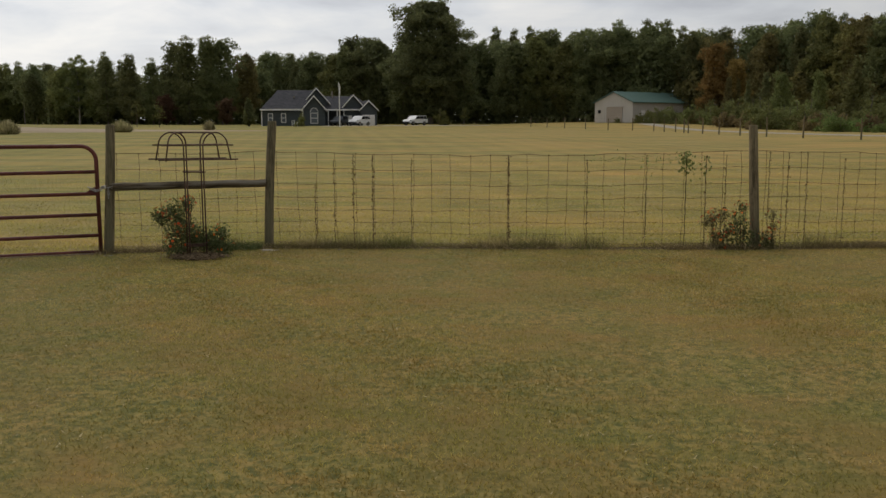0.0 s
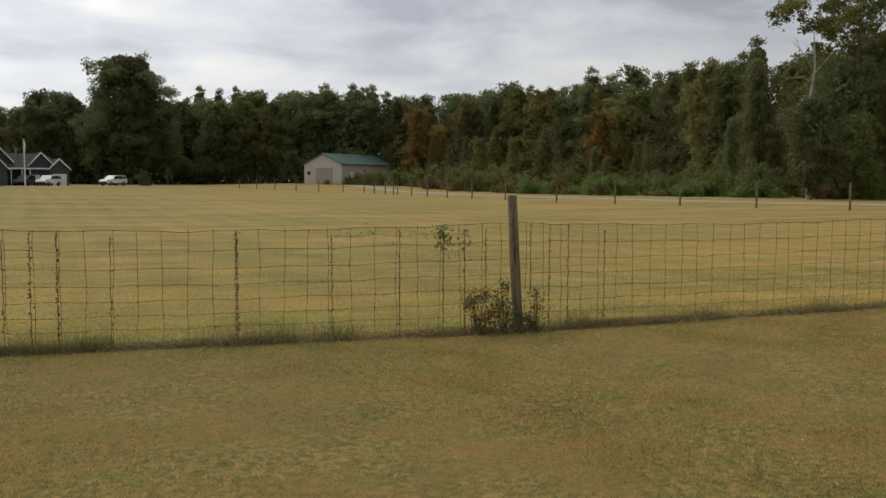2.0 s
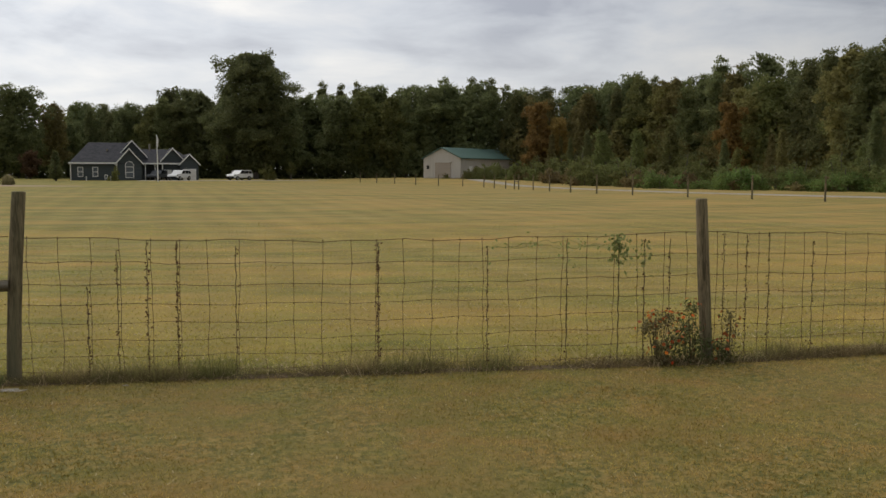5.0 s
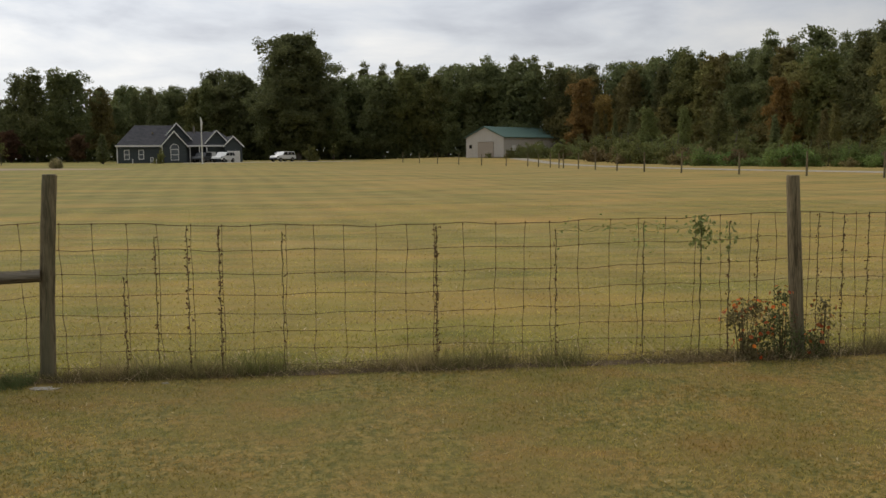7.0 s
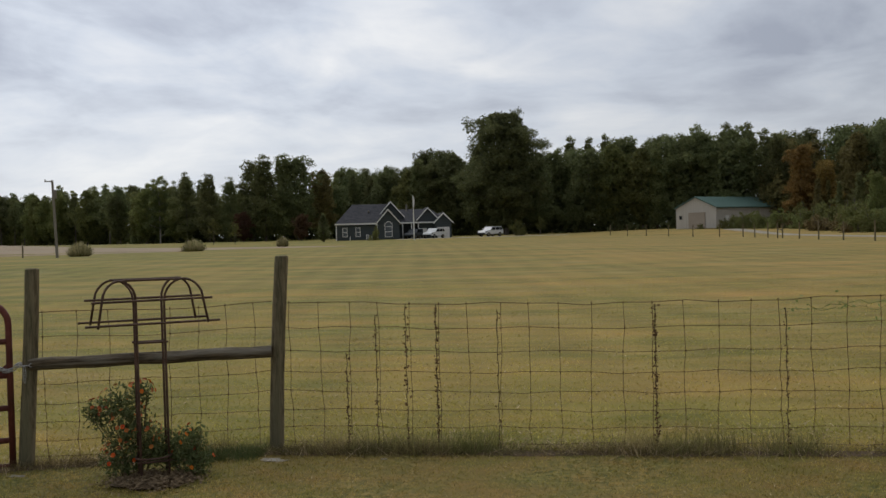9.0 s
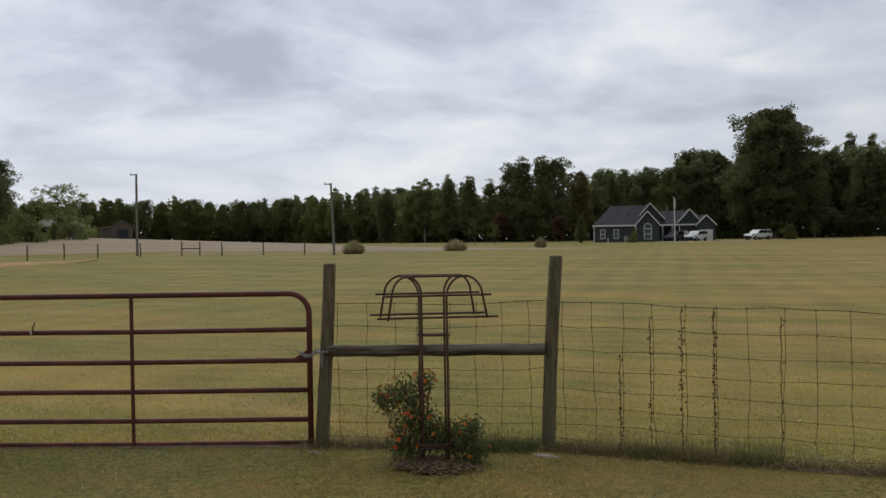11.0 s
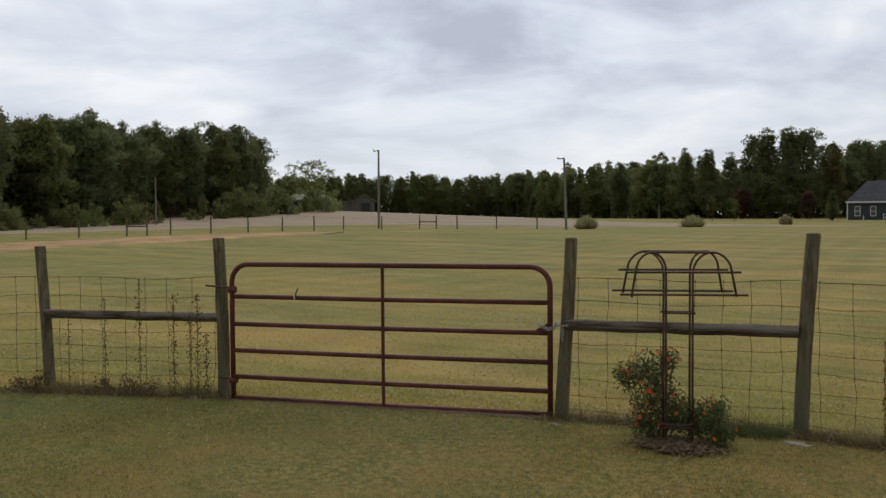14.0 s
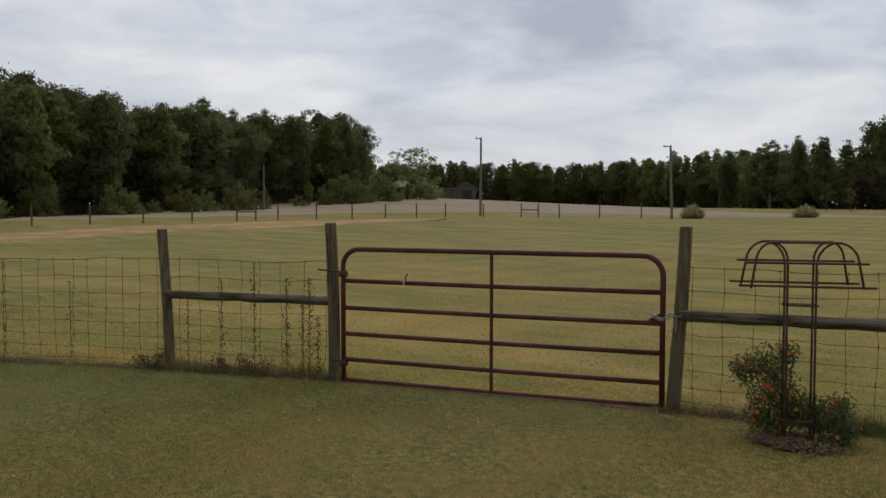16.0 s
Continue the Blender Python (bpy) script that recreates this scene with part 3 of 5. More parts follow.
def leaf_cloud(name, n, sample, size, material, seed, parent, flat=0.0, narrow=0.5):
    """n small leaf blades at the places that sample gives."""
    rg = np.random.default_rng(seed)
    c = sample(rg, n)
    d = rg.normal(size=(n, 3)); d /= np.linalg.norm(d, axis=1)[:, None]
    e = np.cross(d, rg.normal(size=(n, 3))); e /= np.linalg.norm(e, axis=1)[:, None]
    if flat:
        d[:, 2] *= 1 - flat
        e[:, 2] *= 1 - flat
    s = size * rg.uniform(0.6, 1.4, size=(n, 1))
    v = np.stack([c - d * s, c + e * s * narrow, c + d * s, c - e * s * narrow], 1).reshape(-1, 3)
    f = np.arange(4 * n).reshape(n, 4)
    me = bpy.data.meshes.new(name)
    me.vertices.add(4 * n); me.vertices.foreach_set("co", v.ravel())
    me.loops.add(4 * n); me.loops.foreach_set("vertex_index", f.ravel())
    me.polygons.add(n); me.polygons.foreach_set("loop_start", np.arange(0, 4 * n, 4))
    me.update(); me.validate()
    me.materials.append(material)
    ob = new(name, me)
    if parent:
        ob.parent = parent
    return ob


chips = leaf_cloud("mulch_chips", 2600, lambda rg, n: np.stack([-0.60 + rg.normal(0, 0.14, n), -0.97 + rg.normal(0, 0.11, n), rg.uniform(0.025, 0.055, n)], 1), 0.020, mat("mulch_bark_chips", (0.090, 0.058, 0.034), (0.240, 0.165, 0.100), 20, 0.95, 0, island=0.5), 31, None, 0.6, 0.4)
tagged(chips, "loose bark chips strewn over the mulch", "mulch", kind="stuff")


def blossom_mesh(material, radius):
    bm = bmesh.new()
    for ring, (r, z, n) in enumerate(((1.0, 0.0, 10), (0.72, 0.28, 8), (0.4, 0.45, 6))):
        for k in range(n):
            a = 2 * math.pi * k / n + ring * 0.3
            w = math.pi / n * 0.95
            p = [(0.2 * r, a, z + 0.05), (r, a - w, z + 0.1), (r * 1.1, a, z), (r, a + w, z + 0.1)]
            bm.faces.new([bm.verts.new((q[0] * radius * math.cos(q[1]), q[0] * radius * math.sin(q[1]), q[2] * radius)) for q in p])
    me = bpy.data.meshes.new("blossom")
    bm.to_mesh(me); bm.free()
    me.materials.append(material)
    return me


BLOOM, BLOOM_DULL = blossom_mesh(M_BLOOM, 0.0155), blossom_mesh(M_BLOOM_DULL, 0.0145)


def marigold(place, centres, leaves, seed, label, bright, dull, leaf=0.026, foliage=None):
    """A marigold bush: stems, feathery leaves round a few centres (x, y, z, radius), and blossoms on the outside."""
    bush = thing("marigold_bush", place, label, "flower bush")
    rnd = random.Random(seed)
    cs = np.array(centres, float)
    for k in range(16):
        c = cs[rnd.randrange(len(cs))]
        tip = (c[0] + rnd.uniform(-0.6, 0.6) * c[3], c[1] + rnd.uniform(-0.6, 0.6) * c[3], c[2] + rnd.uniform(0, 0.7) * c[3])
        part("stem", tube([(tip[0] * 0.3, tip[1] * 0.3, 0), (tip[0] * 0.6, tip[1] * 0.7, tip[2] * 0.55), tip], [0.004, 0.003, 0.002], 5), M_STEM, bush)

    def sample(rg, n):
        pick = cs[rg.choice(len(cs), n, p=cs[:, 3] ** 2 / (cs[:, 3] ** 2).sum())]
        q = rg.normal(size=(n, 3)); q /= np.linalg.norm(q, axis=1)[:, None]
        out = pick[:, :3] + q * pick[:, 3:4] * rg.uniform(0.25, 1.05, size=(n, 1))
        out[:, 2] = np.maximum(out[:, 2], 0.01)
        return out
    leaf_cloud("foliage", leaves, sample, leaf, foliage or M_LEAF, seed, bush, narrow=0.35)
    for k in range(bright + dull):
        c = cs[rnd.randrange(len(cs))]
        a, b = rnd.uniform(0, 6.28), rnd.uniform(-0.25, 1.2)
        q = Vector((math.cos(a) * math.cos(b), math.sin(a) * math.cos(b), math.sin(b)))
        ob = new("blossom", BLOOM if k < bright else BLOOM_DULL)
        ob.parent = bush
        spot = Vector(c[:3]) + q * c[3] * 1.05
        spot.z = max(spot.z, 0.05)
        ob.matrix_basis = Matrix.Translation(spot) @ q.to_track_quat("Z", "Y").to_matrix().to_4x4()
    return bush


marigold((-0.78, -0.80, 0), [(-0.12, 0, 0.52, 0.17), (-0.30, -0.02, 0.46, 0.12), (0.02, 0.02, 0.62, 0.10), (-0.05, 0, 0.32, 0.20), (-0.12, -0.05, 0.14, 0.15), (0.10, 0, 0.24, 0.16)],
         2900, 21, "tall marigold bush with orange blossoms at the trellis", 26, 84, 0.020)
marigold((-0.42, -0.72, 0), [(0.0, 0, 0.14, 0.15), (0.05, -0.03, 0.28, 0.11), (-0.10, 0, 0.22, 0.15), (0.10, -0.05, 0.10, 0.10), (-0.2, 0.0, 0.16, 0.14)],
         1900, 22, "low marigold bush with bright orange blossoms", 12, 6, 0.019)
marigold((5.52, -0.10, 0), [(0, 0, 0.38, 0.13), (0.03, 0, 0.18, 0.10), (-0.10, 0, 0.34, 0.09), (0.10, 0, 0.42, 0.08), (0.19, 0, 0.24, 0.08), (0.05, 0, 0.07, 0.13)], 760, 23, "marigold bush with fading orange blossoms by the post", 26, 34, 0.020, M_LEAF_DRY)
marigold((5.86, -0.10, 0), [(0.05, 0, 0.18, 0.19), (-0.16, 0, 0.16, 0.15), (-0.06, 0, 0.36, 0.14), (-0.02, 0.0, 0.52, 0.09), (0.26, 0, 0.10, 0.12)], 1000, 24, "withering marigold bush round the leaning post", 5, 24, 0.020, M_LEAF)
marigold((6.22, -0.06, 0), [(0, 0, 0.42, 0.10), (0.03, 0, 0.28, 0.08), (-0.05, 0, 0.16, 0.08), (0.0, 0, 0.07, 0.13)], 330, 25, "thin withering marigold with faded blossoms", 0, 20, 0.020, M_LEAF_DRY)


def climber(x, tall, seed, label, material=None, leaf=0.012, amount=60, top=False):
    """A dead vine on a stay wire of the fence."""
    rnd = random.Random(seed)
    # on the nearest stay wire
    start, gap = (0.0, 0.2389) if x < 6.02 else (6.02, 0.2346)
    if x > 0:
        x = start + (max(0, round((x - start) / gap - 0.6)) + 0.6) * gap
    y = float(fence_y(x)) - 0.075 if x > 0 else float(fence_y(x)) - 0.08
    vine = thing("climbing_vine", (x, y, 0), label, "vine", "vines on the wire fence")
    pts = [(0.005 * math.sin(k * 1.9 + seed), 0.004 * math.cos(k * 2.3), tall * k / 18) for k in range(19)]
    part("stem", tube(pts, 0.0034, 5), M_STEM, vine)

    def sample(rg, n):
        z = rg.uniform(0.05, tall, n) if not top else tall - np.abs(rg.normal(0, 0.16, n))
        w = 0.045 if top else 0.010 if x > 0 else 0.022
        return np.stack([rg.normal(0, w, n), rg.normal(0, w, n), np.clip(z, 0.03, tall + 0.05)], 1)
    leaf_cloud("leaves", amount if top else amount * 2, sample, leaf if top else leaf * 0.85, material or M_VINE, seed, vine, narrow=0.7)
    return vine


for k, (x, tall, n) in enumerate(((0.57, 0.80, 45), (0.83, 1.1, 30), (1.08, 1.18, 60), (1.35, 1.17, 90), (1.80, 1.12, 16), (3.0, 1.14, 130), (3.85, 1.1, 36), (4.62, 0.9, 14), (5.46, 1.15, 40), (5.70, 1.15, 36),
                                  (6.22, 1.2, 30), (6.42, 1.18, 46), (6.66, 1.20, 46), (7.15, 1.1, 30), (-5.3, 1.0, 130), (-5.62, 1.15, 80), (-5.95, 0.95, 60), (-6.3, 0.8, 36), (-8.2, 1.1, 50), (-9.0, 1.0, 36), (-7.5, 0.9, 26))):
    climber(x, tall, 40 + k, "withered brown vine clinging to the wire", amount=n)
climber(5.24, 1.20, 70, "young green climber on the wire", M_YOUNG, 0.019, 130, True)
climber(5.06, 1.16, 71, "thin green climber shoots on the wire", M_YOUNG, 0.020, 36, True)
climber(5.42, 1.14, 72, "thin green climber shoots on the wire", M_YOUNG, 0.020, 34, True)
climber(4.72, 1.16, 73, "thin green climber shoots on the wire", M_YOUNG, 0.015, 18, True)

tendril = thing("climbing_tendril", (3.9, -0.08, 0), "pale green tendrils tangled along the top wire", "vine")
for k in range(5):
    x0, ln = 0.22 * k, 0.42
    part("shoot", tube([(x0 + ln * j / 8, 0.004 * (j % 2), 1.11 + rnd.uniform(-0.022, 0.022) + 0.02 * (k % 3) - 0.02) for j in range(9)], 0.0020, 5), M_YOUNG, tendril)
leaf_cloud("leaves", 80, lambda rg, n: np.stack([rg.choice(np.array([0.15, 0.45, 0.9, 1.15]), n) + rg.normal(0, 0.05, n), rg.normal(0, 0.012, n), 1.10 + rg.normal(0, 0.045, n)], 1), 0.013, M_YOUNG, 78, tendril, narrow=0.7)

for k, (x, tall, n) in enumerate(((-5.00, 0.62, 90), (-5.08, 1.0, 120), (-5.15, 0.80, 90))):
    climber(x, tall, 90 + k, "dry twining weed beside the hinge post", amount=n, leaf=0.011)
marigold((-5.75, -2.15, 0), [(0, 0, 0.10, 0.12), (0.25, 0.1, 0.10, 0.10), (-0.3, -0.1, 0.09, 0.10)], 420, 27, "low withered weeds under the wire", 0, 0, 0.018, M_VINE)
marigold((-6.62, -2.66, 0), [(0, 0, 0.09, 0.13), (0.12, 0.04, 0.16, 0.10), (-0.16, -0.06, 0.08, 0.12)], 460, 28, "dry reddish weeds round the brace post", 0, 0, 0.016, M_VINE)
for x, y, w in ((0.08, -0.34, 0.14), (-1.72, -0.84, 0.08), (0.95, -0.30, 0.035), (-5.45, -2.42, 0.05), (-5.62, -2.48, 0.03), (-6.1, -2.66, 0.04)):
    bm = bmesh.new()
    bmesh.ops.create_icosphere(bm, subdivisions=2, radius=1.0)
    for v in bm.verts:
        k = 0.8 + 0.7 * noise.noise(v.co * 2.6 + Vector((x * 5, y * 3, 0)))
        v.co = Vector((v.co.x * w * k, v.co.y * w * 0.5 * k, v.co.z * 0.014 * k + 0.010))
    stone = part("flat_stone", bm, M_CONCRETE)
    stone.matrix_basis = Matrix.Translation((x, y, 0.0))
    tagged(stone, "pale flat piece of concrete in the grass", "stone", "pale stones along the fence")

# ---------------------------------------------------------------- grass
def blades(name, xs, ys, zs, tall, wide, material, label, seed, lean=0.6):
    """Grass blades as thin triangles, one a root."""
    rg = np.random.default_rng(seed)
    n = len(xs)
    a = rg.uniform(0, 2 * math.pi, n)
    h = tall * rg.uniform(0.45, 1.25, n)
    w = wide * rg.uniform(0.7, 1.3, n)
    ca, sa = np.cos(a), np.sin(a)
    b = rg.uniform(0, 2 * math.pi, n)
    tilt = lean * rg.uniform(0, 1, n) * h
    v = np.empty((n, 3, 3))
    v[:, 0] = np.stack([xs - ca * w, ys - sa * w, zs], 1)
    v[:, 1] = np.stack([xs + ca * w, ys + sa * w, zs], 1)
    v[:, 2] = np.stack([xs + np.cos(b) * tilt, ys + np.sin(b) * tilt, zs + h], 1)
    me = bpy.data.meshes.new(name)
    me.vertices.add(3 * n); me.vertices.foreach_set("co", v.ravel())
    me.loops.add(3 * n); me.loops.foreach_set("vertex_index", np.arange(3 * n))
    me.polygons.add(n); me.polygons.foreach_set("loop_start", np.arange(0, 3 * n, 3))
    me.update(); me.validate()
    me.materials.append(material)
    return tagged(new(name, me), label, "grass", kind="stuff")


rg = np.random.default_rng(5)
n = 560000
bx = rg.uniform(-9.5, 11.5, n)
by = fence_y(bx) - 0.12 - rg.uniform(0, 7.9, n)
blades("lawn_grass", bx, by, np.full(n, 0.010), 0.019, 0.0030, M_BLADE, "short mown lawn grass, green and straw-coloured", 6, 1.9)
n = 260000
far = rg.uniform(0, 1, n) ** 2.2
bx = rg.uniform(-12, 14, n) * (1 + 1.2 * far)
by = fence_y(np.clip(bx, -14, 14)) - 0.05 + 26 * far
blades("field_grass", bx, by, np.full(n, 0.002), 0.026, 0.0042, M_HAY, "cut hay stubble and grass behind the fence", 7, 2.6)
# clippings left by the mower
n = 16000
bx = rg.uniform(-9.5, 11.5, n)
by = fence_y(bx) - 0.2 - rg.uniform(0, 7.6, n)
keep = rg.uniform(0, 1, n) < 0.35 + 0.65 * (np.sin(bx * 1.7 + 1.3 * np.sin(by * 1.1)) * np.sin(by * 2.1 + bx * 0.4) > 0.1)
blades("lawn_clippings", bx[keep], by[keep], np.full(keep.sum(), 0.020), 0.012, 0.0042, M_STRAW, "pale dry grass clippings scattered on the lawn", 13, 3.5)
n = 46000
far = rg.uniform(0, 1, n) ** 1.8
bx = rg.uniform(-12, 14, n) * (1 + 0.8 * far)
by = fence_y(np.clip(bx, -14, 14)) + 0.1 + 20 * far
keep = rg.uniform(0, 1, n) < 0.15 + 0.85 * (np.sin(by * 3.1 + 0.8 * np.sin(bx * 0.9)) * np.sin(bx * 0.55 + by * 0.35) > 0.25)
blades("hay_clippings", bx[keep], by[keep], np.full(keep.sum(), 0.014), 0.022, 0.0075, M_STRAW, "pale loose hay lying in swathes on the field", 14, 4.0)
# a rough uncut strip under the wire
n = 120000
bx = rg.uniform(-13, 13, n)
keep = ~((bx > -4.8) & (bx < -1.9))
thick = 0.5 + 0.5 * np.sin(bx * 1.9) * np.sin(bx * 0.83 + 1.0)
keep &= rg.uniform(0, 1, n) < 0.10 + 0.90 * thick ** 2
bx = bx[keep]
by = fence_y(bx) - 0.06 + rg.normal(0, 0.07, len(bx))
blades("uncut_grass_strip", bx, by, np.zeros(len(bx)), 0.085, 0.0026, M_DRY, "rough dry uncut grass along the fence", 8, 2.3)
n = 4200
bx = rg.choice(np.array([0.6, 1.6, 2.9, 4.0, 1.1, 6.8, -0.5, -5.2, -6.4, 3.4, 8.6, 10.4]), n) + rg.normal(0, 0.16, n)
by = fence_y(bx) - 0.05 + rg.normal(0, 0.06, n)
blades("tall_grass_tuft", bx, by, np.zeros(n), 0.20, 0.0032, M_DRY, "taller dry grass tufts under the wire", 9, 0.9)
n = 1800
bx = rg.uniform(-0.5, -0.05, n); by = fence_y(bx) - 0.15 + rg.normal(0, 0.08, n)
blades("green_grass_tuft", bx, by, np.zeros(n), 0.10, 0.0022, M_LEAF, "green uncut grass beside the trellis", 10, 1.0)
n = 5200
bx = rg.uniform(-12, 12, n)
bx = bx[~((bx > -4.8) & (bx < -1.9)) & (rg.uniform(0, 1, n) < 0.35 + 0.65 * np.abs(np.sin(bx * 1.31 + 0.4)))]
by = fence_y(bx) - 0.08 + rg.normal(0, 0.11, len(bx))
blades("dead_stalks", bx, by, np.full(len(bx), 0.01), 0.10, 0.0034, M_STRAW, "bleached dead grass stalks lying under the wire", 12, 3.2)

# dark ragged strip: soil, with the shadow at the lawn's edge in its colour
sx = np.linspace(-13, 13, 260)
edge = fence_y(sx)
va, vb = [], []
for k, x in enumerate(sx):
    w = 0.025 + 0.05 * noise.noise((x * 1.7, 0, 0)) + 0.04 * noise.noise((x * 6.5, 4, 0))
    va.append((x, edge[k] - 0.15 - w, 0.016)); vb.append((x, edge[k] - 0.05 + w * 0.5, 0.022))
strip = mesh_ob("soil_shadow_strip", va + vb, [(k, k + 1, 260 + k + 1, 260 + k) for k in range(259)], M_SOIL)
tagged(strip, "narrow strip of dark soil and painted shadow under the fence", "soil", kind="structure")

# ---------------------------------------------------------------- woods
def trunk_bm(tall, base, seed, limbs=7, first=0.35, reach=0.25):
    rnd = random.Random(seed)
    pts, rad = [], []
    for k in range(9):
        f = k / 8
        pts.append((0.25 * math.sin(f * 3 + seed) * f, 0.25 * math.cos(f * 2.3 + seed) * f, tall * f - 0.3 * (k == 0)))
        rad.append(base * (1 - 0.9 * f) + 0.02)
    bm = tube(pts, rad, 7)
    for k in range(limbs):
        f = first + (0.92 - first) * k / max(1, limbs - 1)
        a = k * 2.4 + seed
        p = Vector(pts[min(8, int(f * 8))])
        out = Vector((math.cos(a), math.sin(a), 0)) * tall * reach * (1.15 - f)
        tube([p, p + out * 0.5 + Vector((0, 0, tall * 0.04)), p + out + Vector((0, 0, tall * 0.10))], [base * 0.35 * (1.2 - f), base * 0.2 * (1.2 - f), 0.02], 5, bm)
    return bm


def crown_points(kind, tall, wide, seed, bare=0.0):
    """Clump centres and radii of a crown; bare: the share of the height below which nothing grows."""
    rg = np.random.default_rng(seed)
    c = []

    def lobe(x, y, z, r, n):
        for _ in range(n):
            q = rg.normal(size=3); q /= np.linalg.norm(q)
            if q[2] < -0.5:
                q[2] *= -1
            k = r * rg.uniform(0.55, 1.0)
            c.append((x + q[0] * k, y + q[1] * k, z + q[2] * k * 0.85, r * rg.uniform(0.24, 0.46)))

    if kind == "pine":
        for k in range(64):
            f = max(bare, 0.14) + (0.97 - max(bare, 0.14)) * rg.uniform(0, 1)
            reach = wide * 0.5 * min(1.0, (f - 0.04) / 0.22) * ((1 - f) / 0.75) ** 0.74 * rg.uniform(0.55, 1.2) + wide * 0.02
            a = rg.uniform(0, 6.28)
            for j in (0.30, 0.58, 0.80, 1.0):
                c.append((math.cos(a) * reach * j, math.sin(a) * reach * j, tall * f - reach * j * 0.10 + 0.25 * reach * j * j, wide * (0.060 + 0.085 * (1 - f)) * (1.25 - 0.5 * j)))
        for k in range(7):
            c.append((rg.normal(0, 0.02) * wide, rg.normal(0, 0.02) * wide, tall * (0.90 + 0.10 * k / 6), wide * 0.042 * (1.1 - k / 6)))
    elif kind == "broad":
        for k in range(15):
            b = max(-0.85, rg.uniform(-1.0, 1.0)) if bare < 0.3 else rg.uniform(-0.1, 1.0)
            r = wide * 0.5 * math.sqrt(1 - b * b * 0.9) * rg.uniform(0.35, 0.80)
            a = k * 2.4 + rg.uniform(-0.5, 0.5)
            lobe(math.cos(a) * r, math.sin(a) * r, tall * (0.50 + 0.38 * b), wide * rg.uniform(0.17, 0.26), 9)
        lobe(rg.normal(0, 0.05) * wide, 0, tall * 0.86, wide * 0.15, 9)
    elif kind == "great":
        for k in range(40):
            b = rg.uniform(-1.0, 1.0)
            r = wide * 0.5 * (1 - abs(b) ** 3.2) ** 0.4 * rg.uniform(0.35, 0.86) * (1.0 if b < 0.3 else 0.92)
            a = k * 2.4
            lobe(math.cos(a) * r, math.sin(a) * r, tall * (0.51 + 0.41 * b) - 0.06 * tall * (math.cos(a) < -0.3 and b > 0.4), wide * rg.uniform(0.12, 0.18), 10)
    elif kind == "vase":
        for k in range(66):
            f = rg.uniform(0.42, 0.95)
            half = wide * 0.5 * np.interp(f, [0.44, 0.56, 0.76, 0.90, 0.97], [0.40, 0.70, 0.96, 0.80, 0.42])
            a = k * 2.4
            r = half * rg.uniform(0.25, 0.95)
            lobe(math.cos(a) * r, math.sin(a) * r, tall * f, wide * rg.uniform(0.075, 0.13), 8)
    elif kind == "open":
        for k in range(70):
            f = rg.uniform(0.40, 1.0)
            r = wide * 0.5 * rg.uniform(0.1, 1.0) * (0.55 + 0.75 * math.sin(f * 2.9))
            a = rg.uniform(0, 6.28)
            c.append((math.cos(a) * r, math.sin(a) * r, tall * f, wide * rg.uniform(0.045, 0.09)))
    else:
        for k in range(26):
            a = rg.uniform(0, 6.28)
            r = wide * 0.5 * rg.uniform(0.0, 0.9)
            c.append((math.cos(a) * r, math.sin(a) * r, tall * rg.uniform(0.05, 0.85) * (1 - 0.5 * (2 * r / wide) ** 2), wide * rg.uniform(0.07, 0.17)))
    return np.array(c)


